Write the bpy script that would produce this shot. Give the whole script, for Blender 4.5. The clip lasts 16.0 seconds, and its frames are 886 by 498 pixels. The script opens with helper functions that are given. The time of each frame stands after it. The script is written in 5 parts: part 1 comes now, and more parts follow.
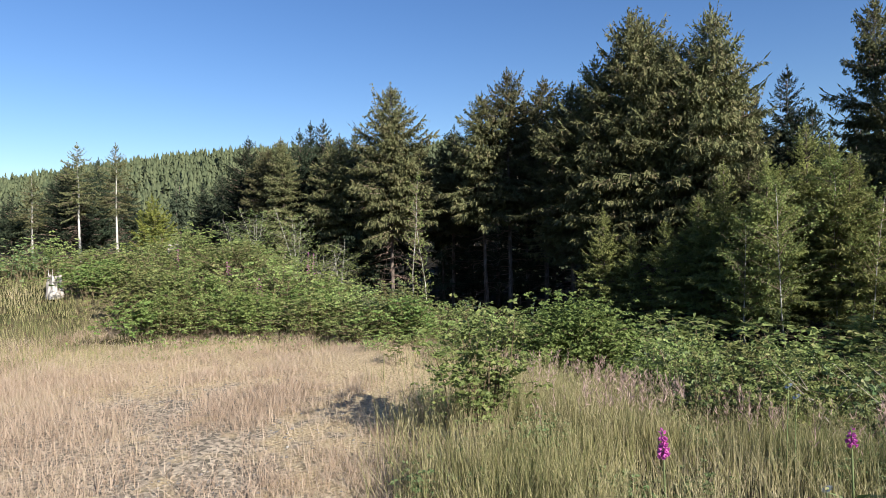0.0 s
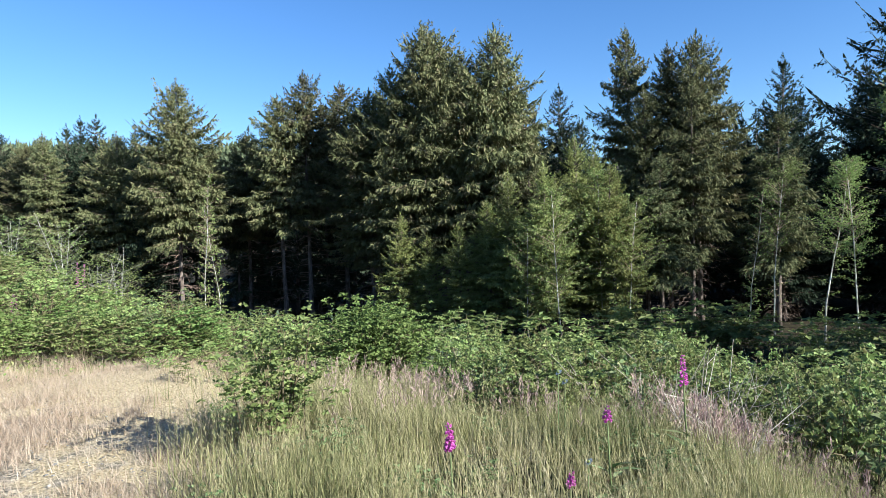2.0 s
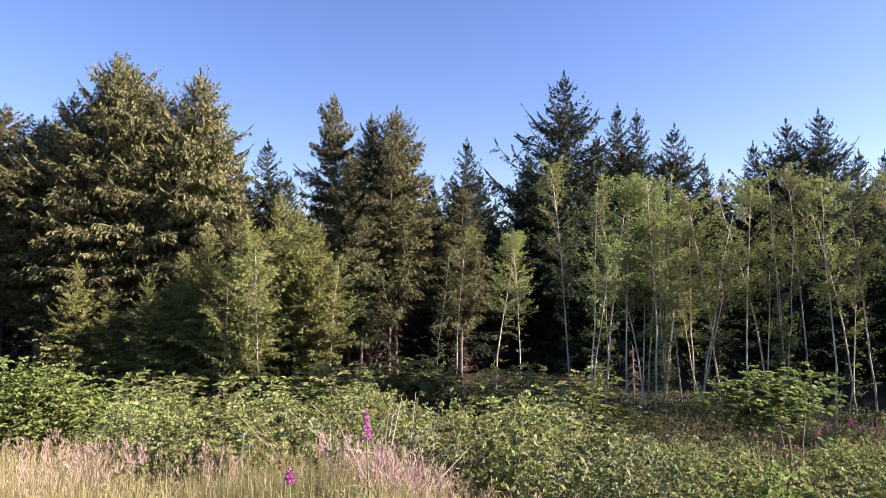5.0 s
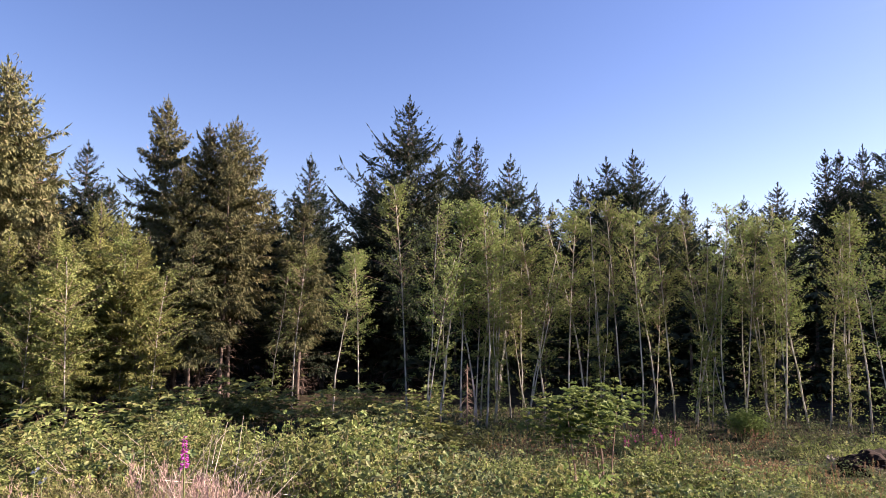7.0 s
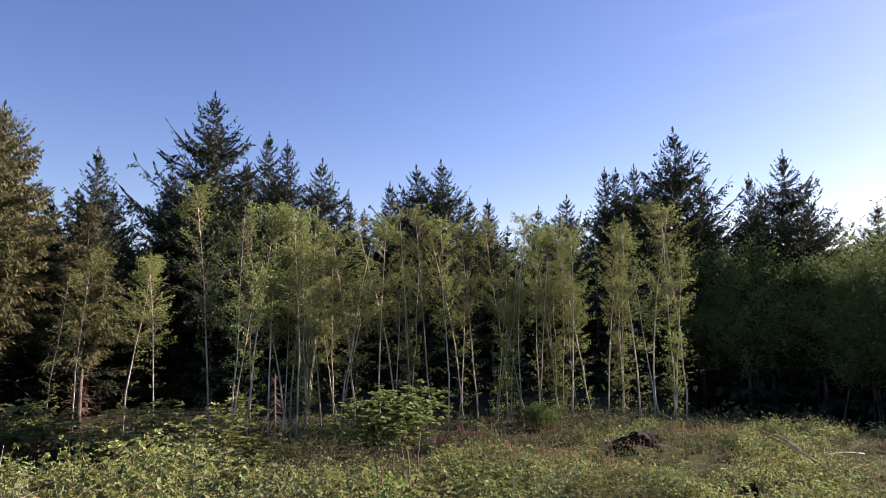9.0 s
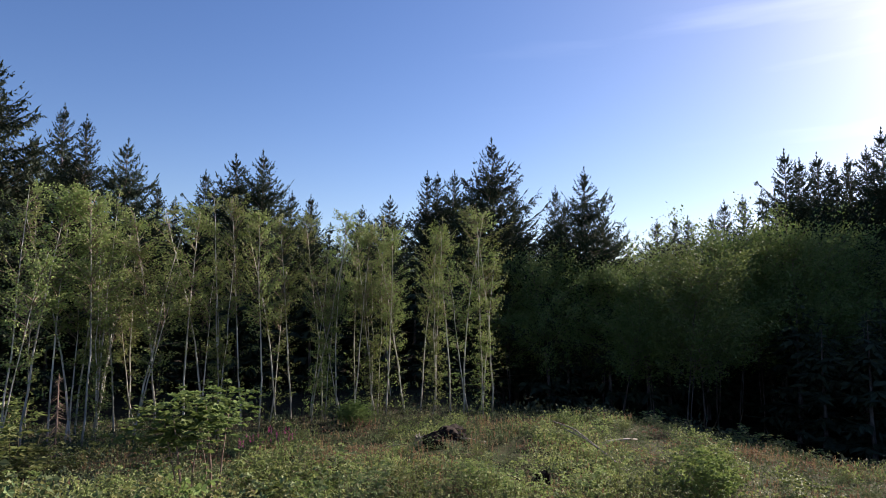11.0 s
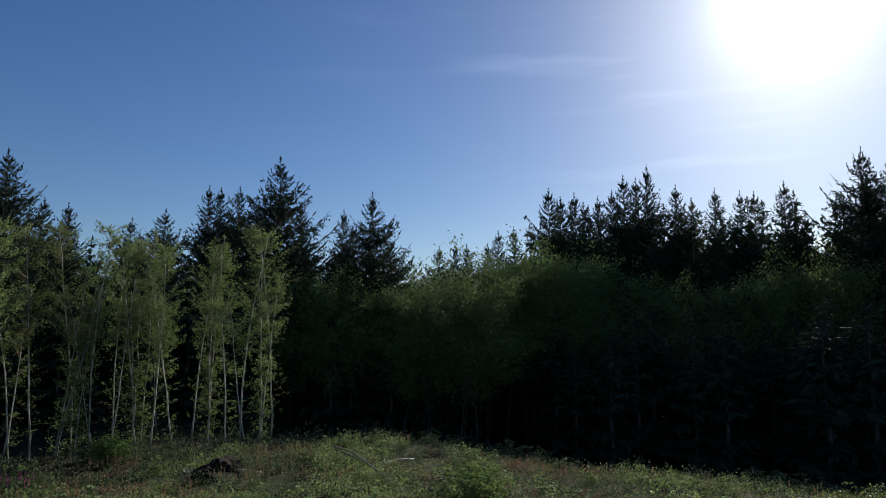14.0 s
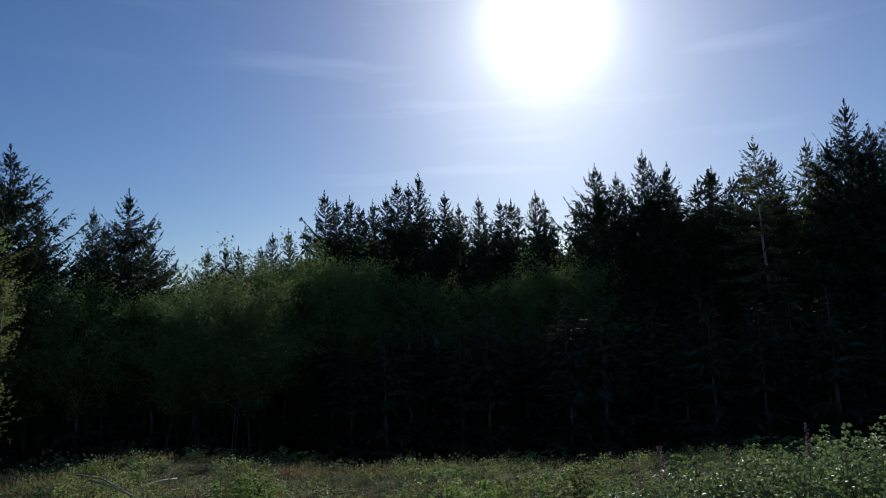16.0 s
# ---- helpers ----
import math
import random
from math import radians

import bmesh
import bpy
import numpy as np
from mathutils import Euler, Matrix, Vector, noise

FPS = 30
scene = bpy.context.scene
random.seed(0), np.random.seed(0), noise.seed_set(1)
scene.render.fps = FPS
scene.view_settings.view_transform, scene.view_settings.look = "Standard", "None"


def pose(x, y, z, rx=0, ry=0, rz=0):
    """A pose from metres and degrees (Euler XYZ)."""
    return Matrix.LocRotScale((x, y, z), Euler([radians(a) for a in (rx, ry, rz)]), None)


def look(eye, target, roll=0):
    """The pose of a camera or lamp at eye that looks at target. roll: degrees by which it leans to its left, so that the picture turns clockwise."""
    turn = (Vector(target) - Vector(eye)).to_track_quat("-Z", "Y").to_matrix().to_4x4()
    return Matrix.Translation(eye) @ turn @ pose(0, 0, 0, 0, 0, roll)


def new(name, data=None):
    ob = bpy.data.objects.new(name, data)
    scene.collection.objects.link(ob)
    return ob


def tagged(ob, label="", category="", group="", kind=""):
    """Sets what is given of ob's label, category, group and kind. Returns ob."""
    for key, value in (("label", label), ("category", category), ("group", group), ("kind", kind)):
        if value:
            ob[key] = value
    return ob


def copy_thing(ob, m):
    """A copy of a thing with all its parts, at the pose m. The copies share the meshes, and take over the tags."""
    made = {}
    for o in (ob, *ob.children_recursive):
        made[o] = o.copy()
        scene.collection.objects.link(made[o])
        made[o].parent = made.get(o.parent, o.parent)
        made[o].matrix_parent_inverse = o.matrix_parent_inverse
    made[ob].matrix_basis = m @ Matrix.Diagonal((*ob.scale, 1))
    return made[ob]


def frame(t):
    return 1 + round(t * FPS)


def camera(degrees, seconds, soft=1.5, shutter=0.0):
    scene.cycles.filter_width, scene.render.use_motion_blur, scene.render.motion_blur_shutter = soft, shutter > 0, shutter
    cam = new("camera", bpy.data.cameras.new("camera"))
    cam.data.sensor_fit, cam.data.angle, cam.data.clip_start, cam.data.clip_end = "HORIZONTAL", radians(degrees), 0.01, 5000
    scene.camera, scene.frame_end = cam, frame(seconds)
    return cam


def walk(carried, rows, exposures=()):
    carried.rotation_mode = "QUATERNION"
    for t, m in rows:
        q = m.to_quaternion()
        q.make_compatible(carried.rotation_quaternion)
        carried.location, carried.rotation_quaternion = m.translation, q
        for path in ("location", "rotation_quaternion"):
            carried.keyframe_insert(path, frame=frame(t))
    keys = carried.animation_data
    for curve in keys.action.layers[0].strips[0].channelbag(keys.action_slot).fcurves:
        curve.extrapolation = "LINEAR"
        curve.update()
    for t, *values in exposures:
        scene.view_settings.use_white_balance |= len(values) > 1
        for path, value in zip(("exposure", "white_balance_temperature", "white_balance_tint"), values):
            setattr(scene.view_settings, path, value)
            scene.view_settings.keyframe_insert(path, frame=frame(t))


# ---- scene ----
EYE_Z = 1.65
REACH = 0.2          # the camera is held this far out from the turning body


def pol(az, d):
    """Plan place at a bearing in degrees (clockwise from +y) and a distance in metres."""
    return d * math.sin(radians(az)), d * math.cos(radians(az))


# ---------------------------------------------------------------- camera
cam = camera(69.0, 16.0, soft=0.5)
# seconds, heading, pitch up, lean to the right
TURN = (
    (0.0, -45.67, -1.36, 1.14),
    (0.5, -40.75, -1.40, 1.25),
    (1.0, -36.76, -1.57, 1.35),
    (1.5, -32.69, -2.22, 1.93),
    (2.0, -28.13, -1.39, 1.87),
    (2.5, -24.06, -0.01, 1.84),
    (3.0, -19.49, 0.39, 1.50),
    (3.5, -15.42, 0.80, 1.00),
    (4.0, -11.23, 1.85, 0.91),
    (4.5, -6.49, 2.33, 0.58),
    (5.0, -2.37, 3.14, 0.19),
    (5.2, -0.37, 3.10, 0.10),
    (7.5, 14.57, 5.40, -0.60),
    (8.0, 18.44, 5.48, -0.45),
    (8.5, 23.28, 5.51, 0.31),
    (9.0, 28.14, 5.37, 0.67),
    (9.5, 32.87, 5.17, 0.49),
    (9.7, 34.93, 5.21, 0.66),
    (11.8, 48.92, 6.38, 0.01),
    (12.0, 50.33, 6.68, 0.38),
    (12.5, 51.86, 5.78, -0.54),
    (13.0, 55.90, 7.07, -0.75),
    (13.5, 58.49, 6.87, -0.55),
    (14.0, 62.61, 7.28, -0.17),
    (14.5, 67.31, 7.21, -0.83),
    (15.0, 72.63, 7.53, -0.57),
    (15.5, 76.14, 7.35, 0.07),
    (16.0, 82.42, 7.12, 2.33),
)
rows = []
for t, head, up, lean in TURN:
    ex, ey = pol(head, REACH)
    dx, dy = pol(head, 10 * math.cos(radians(up)))
    rows.append((t, look((ex, ey, EYE_Z), (ex + dx, ey + dy, EYE_Z + 10 * math.sin(radians(up))), -lean)))
walk(cam, rows, exposures=(
    (0.0, 1.25, 6250, 10), (0.5, 1.5, 6300, 10), (1.6, 1.72, 6300, 10), (2.1, 1.72, 5600, 2), (3.6, 1.84, 5650, 3),
    (4.0, 1.98, 6800, 27), (5.2, 2.08, 6950, 30), (7.5, 1.9, 7450, 33), (9.0, 1.64, 7150, 31),
    (12.0, 0.95, 6450, 13), (13.0, 0.55, 6150, 9), (13.5, 0.56, 6050, 8), (14.0, 0.34, 6000, 8), (14.5, 0.44, 6000, 8), (15.0, 0.3, 5950, 8), (16.0, 0.22, 5950, 8)))

# ---------------------------------------------------------------- sky and sun
SUN_AZ, SUN_EL = 92.8, 26.0
world = bpy.data.worlds.new("sky")
scene.world = world
world.use_nodes = True
wn, wl = world.node_tree.nodes, world.node_tree.links
sky = wn.new("ShaderNodeTexSky")
sky.sky_type, sky.sun_disc = 'NISHITA', False
sky.sun_elevation, sky.sun_rotation = radians(SUN_EL), radians(SUN_AZ)
sky.altitude, sky.air_density, sky.dust_density, sky.ozone_density = 300, 1.0, 0.5, 2.5
wn["Background"].inputs["Strength"].default_value = 0.06
vivid = wn.new("ShaderNodeHueSaturation")
vivid.inputs["Saturation"].default_value, vivid.inputs["Hue"].default_value = 1.2, 0.51
wl.new(sky.outputs[0], vivid.inputs["Color"])
# the bright air round the sun, and thin high cloud
coord = wn.new("ShaderNodeTexCoord")
near_sun = wn.new("ShaderNodeVectorMath")
near_sun.operation = 'DOT_PRODUCT'
wl.new(coord.outputs["Generated"], near_sun.inputs[0])
near_sun.inputs[1].default_value = (*pol(SUN_AZ, math.cos(radians(SUN_EL))), math.sin(radians(SUN_EL)))
def glow(power, much):
    p = wn.new("ShaderNodeMath")
    p.operation = 'POWER'
    p.use_clamp = True
    wl.new(near_sun.outputs["Value"], p.inputs[0])
    p.inputs[1].default_value = power
    q = wn.new("ShaderNodeMath")
    q.operation = 'MULTIPLY'
    wl.new(p.outputs[0], q.inputs[0])
    q.inputs[1].default_value = much
    return q.outputs[0]


halo = wn.new("ShaderNodeMath")
wl.new(glow(420, 20), halo.inputs[0])
wl.new(glow(60, 4.3), halo.inputs[1])
stretch = wn.new("ShaderNodeMapping")
stretch.inputs["Rotation"].default_value = (radians(14), 0, radians(30))
stretch.inputs["Scale"].default_value = (1.5, 1.5, 14)
wl.new(coord.outputs["Generated"], stretch.inputs["Vector"])
wisp = wn.new("ShaderNodeTexNoise")
wisp.inputs["Scale"].default_value, wisp.inputs["Detail"].default_value = 1.6, 5
wl.new(stretch.outputs[0], wisp.inputs["Vector"])
cloud = wn.new("ShaderNodeMapRange")
cloud.inputs["From Min"].default_value, cloud.inputs["From Max"].default_value = 0.56, 0.85
cloud.inputs["To Max"].default_value = 2.4
wl.new(wisp.outputs["Fac"], cloud.inputs["Value"])
thin = wn.new("ShaderNodeMath")
thin.operation = 'MULTIPLY'
wl.new(cloud.outputs[0], thin.inputs[0])
wl.new(glow(9, 1), thin.inputs[1])
total = wn.new("ShaderNodeMath")
wl.new(halo.outputs[0], total.inputs[0])
wl.new(thin.outputs[0], total.inputs[1])
bright = wn.new("ShaderNodeMix")
bright.data_type, bright.blend_type = 'RGBA', 'ADD'
bright.inputs["Factor"].default_value = 1.0
wl.new(vivid.outputs[0], bright.inputs["A"])
wl.new(total.outputs[0], bright.inputs["B"])
wl.new(bright.outputs["Result"], wn["Background"].inputs["Color"])

sun = new("sun", bpy.data.lights.new("sun", 'SUN'))
sun.data.energy, sun.data.angle, sun.data.color = 5.0, radians(0.53), (1.0, 0.93, 0.82)
sx, sy = pol(SUN_AZ, 100 * math.cos(radians(SUN_EL)))
sun.matrix_world = look((sx, sy, 100 * math.sin(radians(SUN_EL))), (0, 0, 0))


# ---------------------------------------------------------------- materials
def material(name):
    m = bpy.data.materials.new(name)
    m.use_nodes = True
    return m, m.node_tree.nodes, m.node_tree.links, m.node_tree.nodes["Principled BSDF"]


def ramp(nodes, links, fac, stops):
    r = nodes.new("ShaderNodeValToRGB")
    els = r.color_ramp.elements
    els[0].position, els[0].color = stops[0][0], (*stops[0][1], 1)
    els[1].position, els[1].color = stops[-1][0], (*stops[-1][1], 1)
    for p, c in stops[1:-1]:
        els.new(p).color = (*c, 1)
    links.new(fac, r.inputs[0])
    return r.outputs[0]


def leaf_material(name, colours, through_part=0.3, rough=0.5, tone=0.25, shine=0.3, ragged=0.0):
    """Leaves: each leaf its own tint, each plant its own tone, patches of colour across the crown, light shining through."""
    m, n, l, b = material(name)
    geo = n.new("ShaderNodeNewGeometry")
    tex = n.new("ShaderNodeTexCoord")
    noi = n.new("ShaderNodeTexNoise")
    noi.inputs["Scale"].default_value = 0.9
    l.new(tex.outputs["Object"], noi.inputs["Vector"])
    add = n.new("ShaderNodeMath")
    add.operation = 'MULTIPLY_ADD'
    l.new(geo.outputs["Random Per Island"], add.inputs[0])
    add.inputs[1].default_value = 0.6
    mul = n.new("ShaderNodeMath")
    mul.operation = 'MULTIPLY_ADD'
    l.new(noi.outputs["Fac"], mul.inputs[0])
    mul.inputs[1].default_value, mul.inputs[2].default_value = 1.2, -0.42
    l.new(mul.outputs[0], add.inputs[2])
    k = len(colours) - 1
    col = ramp(n, l, add.outputs[0], [(i / k, c) for i, c in enumerate(colours)])
    info = n.new("ShaderNodeObjectInfo")
    hsv = n.new("ShaderNodeHueSaturation")
    val = n.new("ShaderNodeMapRange")
    val.inputs["To Min"].default_value, val.inputs["To Max"].default_value = 1 - tone, 1 + tone
    l.new(info.outputs["Random"], val.inputs["Value"])
    l.new(val.outputs[0], hsv.inputs["Value"])
    hue = n.new("ShaderNodeMapRange")
    hue.inputs["To Min"].default_value, hue.inputs["To Max"].default_value = 0.485, 0.512
    l.new(info.outputs["Random"], hue.inputs["Value"])
    l.new(hue.outputs[0], hsv.inputs["Hue"])
    l.new(col, hsv.inputs["Color"])
    l.new(hsv.outputs[0], b.inputs["Base Color"])
    b.inputs["Roughness"].default_value = rough
    b.inputs["Specular IOR Level"].default_value = shine
    tr = n.new("ShaderNodeBsdfTranslucent")
    l.new(hsv.outputs[0], tr.inputs["Color"])
    mix = n.new("ShaderNodeMixShader")
    mix.inputs[0].default_value = through_part
    l.new(b.outputs[0], mix.inputs[1])
    l.new(tr.outputs[0], mix.inputs[2])
    l.new(mix.outputs[0], n["Material Output"].inputs["Surface"])
    if ragged:
        # needles with gaps between them
        gap = n.new("ShaderNodeTexNoise")
        gap.inputs["Scale"].default_value, gap.inputs["Detail"].default_value = ragged, 2
        l.new(tex.outputs["Object"], gap.inputs["Vector"])
        cut = n.new("ShaderNodeMath")
        cut.operation = 'GREATER_THAN'
        cut.inputs[1].default_value = 0.41
        l.new(gap.outputs["Fac"], cut.inputs[0])
        clear = n.new("ShaderNodeBsdfTransparent")
        both = n.new("ShaderNodeMixShader")
        l.new(cut.outputs[0], both.inputs[0])
        l.new(clear.outputs[0], both.inputs[1])
        l.new(mix.outputs[0], both.inputs[2])
        l.new(both.outputs[0], n["Material Output"].inputs["Surface"])
    return m


def bark_material(name, colours, scale=6.0, rough=0.85, bump=0.4):
    m, n, l, b = material(name)
    tex = n.new("ShaderNodeTexCoord")
    mp = n.new("ShaderNodeMapping")
    mp.inputs["Scale"].default_value = (1, 1, 0.35)
    l.new(tex.outputs["Object"], mp.inputs["Vector"])
    noi = n.new("ShaderNodeTexNoise")
    noi.inputs["Scale"].default_value, noi.inputs["Detail"].default_value = scale, 6
    l.new(mp.outputs[0], noi.inputs["Vector"])
    k = len(colours) - 1
    l.new(ramp(n, l, noi.outputs["Fac"], [(0.3 + 0.4 * i / k, c) for i, c in enumerate(colours)]), b.inputs["Base Color"])
    bm_ = n.new("ShaderNodeBump")
    bm_.inputs["Strength"].default_value, bm_.inputs["Distance"].default_value = bump, 0.03
    l.new(noi.outputs["Fac"], bm_.inputs["Height"])
    l.new(bm_.outputs[0], b.inputs["Normal"])
    b.inputs["Roughness"].default_value = rough
    b.inputs["Specular IOR Level"].default_value = 0.15
    return m


M_SPRUCE = leaf_material("spruce_needles", [(0.071, 0.08, 0.039), (0.109, 0.115, 0.053), (0.146, 0.142, 0.067), (0.175, 0.138, 0.09)], 0.22, 0.8, shine=0.06, ragged=11)
# needles darkened so that the colour holds the shade inside the stand
M_DEEP_SHADE = leaf_material("shade_dark_needles", [(0.03, 0.042, 0.028), (0.052, 0.068, 0.042), (0.075, 0.09, 0.055)], 0.1, 0.85, shine=0.04)
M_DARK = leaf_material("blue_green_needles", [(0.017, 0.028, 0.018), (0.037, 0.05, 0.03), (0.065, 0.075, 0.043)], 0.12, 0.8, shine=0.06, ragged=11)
M_HEMLOCK = leaf_material("light_needles", [(0.1, 0.13, 0.042), (0.21, 0.235, 0.078), (0.31, 0.315, 0.12)], 0.3, 0.7, shine=0.1, ragged=12)
M_OLIVE = leaf_material("olive_brown_needles", [(0.044, 0.055, 0.026), (0.085, 0.094, 0.044), (0.12, 0.12, 0.058), (0.14, 0.122, 0.075)], 0.25, 0.8, shine=0.06, ragged=11)
M_ALDER = leaf_material("alder_leaves", [(0.108, 0.16, 0.048), (0.196, 0.245, 0.082), (0.27, 0.3, 0.112)], 0.28, 0.6, shine=0.12)
# alder leaf colour taken darker to carry the shade of the corner
M_ALDER_SHADE = leaf_material("shade_darkened_leaves", [(0.085, 0.135, 0.04), (0.155, 0.205, 0.066), (0.215, 0.25, 0.09)], 0.2, 0.65, tone=0.12, shine=0.1)
M_BRAMBLE = leaf_material("bramble_leaves", [(0.08, 0.115, 0.037), (0.152, 0.2, 0.062), (0.222, 0.262, 0.09), (0.3, 0.272, 0.122)], 0.36, 0.6, tone=0.4, shine=0.2)
M_ELDER = leaf_material("elder_leaves", [(0.085, 0.138, 0.038), (0.145, 0.2, 0.058), (0.2, 0.25, 0.078)], 0.35, 0.65, shine=0.15)
M_TAWNY = leaf_material("tawny_bramble_leaves", [(0.066, 0.086, 0.029), (0.132, 0.152, 0.05), (0.19, 0.2, 0.072), (0.25, 0.205, 0.097)], 0.34, 0.65, tone=0.35, shine=0.15)
M_GLOSSY = leaf_material("glossy_bramble_leaves", [(0.05, 0.08, 0.026), (0.1, 0.14, 0.045), (0.16, 0.2, 0.075), (0.22, 0.2, 0.11)], 0.3, 0.5, shine=0.5)
M_HERB = leaf_material("herb_leaves", [(0.052, 0.088, 0.035), (0.105, 0.152, 0.061), (0.165, 0.19, 0.087), (0.205, 0.16, 0.104)], 0.2, 0.75, shine=0.12)
M_YOUNG = leaf_material("young_needles", [(0.11, 0.14, 0.03), (0.2, 0.225, 0.052), (0.28, 0.29, 0.07)], 0.3, 0.6, shine=0.1)
M_FERN = leaf_material("fern_fronds", [(0.1, 0.13, 0.03), (0.17, 0.19, 0.05), (0.24, 0.2, 0.06)], 0.35, 0.5)
M_WITHER = leaf_material("withered_leaves", [(0.11, 0.06, 0.04), (0.2, 0.12, 0.075), (0.28, 0.19, 0.11), (0.2, 0.2, 0.08)], 0.25, 0.8, shine=0.08)
M_DRY = leaf_material("dry_grass", [(0.274, 0.203, 0.138), (0.402, 0.308, 0.214), (0.51, 0.414, 0.311), (0.365, 0.317, 0.183)], 0.3, 0.6)
M_GREENGRASS = leaf_material("green_grass", [(0.076, 0.096, 0.031), (0.187, 0.18, 0.073), (0.315, 0.268, 0.145), (0.42, 0.355, 0.228)], 0.32, 0.55)
M_PINKHEAD = leaf_material("grass_seed_heads", [(0.22, 0.147, 0.132), (0.31, 0.213, 0.19), (0.4, 0.295, 0.25)], 0.3, 0.7)
M_BARK = bark_material("conifer_bark", [(0.05, 0.038, 0.03), (0.11, 0.085, 0.07), (0.2, 0.17, 0.15)])
M_PALEBARK = bark_material("pale_bark", [(0.17, 0.16, 0.14), (0.41, 0.39, 0.345), (0.6, 0.575, 0.52)], 3)
M_TWIG = bark_material("dead_twigs", [(0.1, 0.072, 0.056), (0.2, 0.14, 0.11), (0.3, 0.23, 0.185)])
M_CANE = bark_material("bramble_canes", [(0.07, 0.05, 0.03), (0.13, 0.1, 0.06), (0.17, 0.16, 0.08)], 9)
M_DEADWOOD = bark_material("weathered_wood", [(0.16, 0.135, 0.11), (0.32, 0.28, 0.23), (0.5, 0.45, 0.39)], 5)
M_BLEACHED = bark_material("bleached_wood", [(0.09, 0.075, 0.06), (0.33, 0.3, 0.27), (0.5, 0.47, 0.43)], 13, 0.9, 0.9)
M_GREYWOOD = bark_material("grey_dead_wood", [(0.08, 0.07, 0.06), (0.19, 0.17, 0.15), (0.33, 0.3, 0.27)], 6)
M_SOIL = bark_material("dark_soil", [(0.006, 0.004, 0.003), (0.015, 0.009, 0.006), (0.032, 0.018, 0.012)], 7, 0.95, 0.8)
M_STONE = bark_material("road_stone", [(0.08, 0.075, 0.07), (0.17, 0.155, 0.14), (0.28, 0.26, 0.23)], 9, 0.9, 0.3)
M_FOX = leaf_material("foxglove_bells", [(0.34, 0.05, 0.26), (0.44, 0.09, 0.34), (0.55, 0.2, 0.46)], 0.35, 0.45)
M_FADED = leaf_material("faded_bells", [(0.13, 0.04, 0.1), (0.2, 0.07, 0.15), (0.24, 0.13, 0.17)], 0.25, 0.6)
M_WHITE = leaf_material("white_petals", [(0.7, 0.7, 0.66), (0.8, 0.8, 0.77)], 0.25, 0.5)
M_FIREWEED = leaf_material("fireweed_flowers", [(0.4, 0.06, 0.2), (0.5, 0.12, 0.3)], 0.3, 0.5)
# paler, greyer green: the haze over the distance is mixed into the colour
M_HAZYWOOD = leaf_material("far_wood", [(0.075, 0.1, 0.055), (0.112, 0.138, 0.075), (0.15, 0.172, 0.09)], 0.1, 0.9, 0.25, 0.02)


def ground_material():
    m, n, l, b = material("ground_cover")
    tex = n.new("ShaderNodeTexCoord")

    def noi(scale, detail=8):
        k = n.new("ShaderNodeTexNoise")
        k.inputs["Scale"].default_value, k.inputs["Detail"].default_value = scale, detail
        l.new(tex.outputs["Object"], k.inputs["Vector"])
        return k.outputs["Fac"]
    fine, mid, big = noi(38), noi(3.2), noi(0.5)
    straw = ramp(n, l, fine, [(0.3, (0.2, 0.15, 0.085)), (0.5, (0.4, 0.31, 0.185)), (0.7, (0.52, 0.43, 0.28))])
    pebble = n.new("ShaderNodeTexVoronoi")
    pebble.inputs["Scale"].default_value = 34
    l.new(tex.outputs["Object"], pebble.inputs["Vector"])
    sep = n.new("ShaderNodeSeparateColor")
    l.new(pebble.outputs["Color"], sep.inputs[0])
    gravel = ramp(n, l, sep.outputs[0], [(0.1, (0.13, 0.11, 0.082)), (0.5, (0.28, 0.232, 0.172)), (0.9, (0.46, 0.38, 0.28))])
    # forest floor, with the shade under the trees put into its colour
    shaded_litter = ramp(n, l, mid, [(0.3, (0.016, 0.012, 0.008)), (0.5, (0.03, 0.024, 0.015)), (0.7, (0.045, 0.042, 0.02))])
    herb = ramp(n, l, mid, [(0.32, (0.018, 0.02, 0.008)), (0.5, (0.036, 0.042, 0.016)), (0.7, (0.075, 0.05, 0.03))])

    def att(name):
        a = n.new("ShaderNodeAttribute")
        a.attribute_name = name
        return a.outputs["Fac"]

    def broken(fac, by, much):
        a = n.new("ShaderNodeMath")
        a.operation = 'MULTIPLY_ADD'
        l.new(by, a.inputs[0])
        a.inputs[1].default_value = much
        l.new(fac, a.inputs[2])
        s = n.new("ShaderNodeMapRange")
        s.inputs["From Min"].default_value, s.inputs["From Max"].default_value = 0.5 * much + 0.35, 0.5 * much + 0.65
        l.new(a.outputs[0], s.inputs["Value"])
        return s.outputs[0]

    def mix(fac, c1, c2):
        k = n.new("ShaderNodeMix")
        k.data_type = 'RGBA'
        l.new(fac, k.inputs["Factor"])
        l.new(c1, k.inputs["A"])
        l.new(c2, k.inputs["B"])
        return k.outputs["Result"]
    c = mix(broken(att("gravel"), mid, 1.6), straw, gravel)
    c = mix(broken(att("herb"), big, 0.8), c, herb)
    c = mix(broken(att("wood"), mid, 0.6), c, shaded_litter)
    l.new(c, b.inputs["Base Color"])
    b.inputs["Roughness"].default_value = 0.95
    b.inputs["Specular IOR Level"].default_value = 0.08
    bp = n.new("ShaderNodeBump")
    bp.inputs["Strength"].default_value, bp.inputs["Distance"].default_value = 0.7, 0.04
    l.new(fine, bp.inputs["Height"])
    l.new(bp.outputs[0], b.inputs["Normal"])
    return m


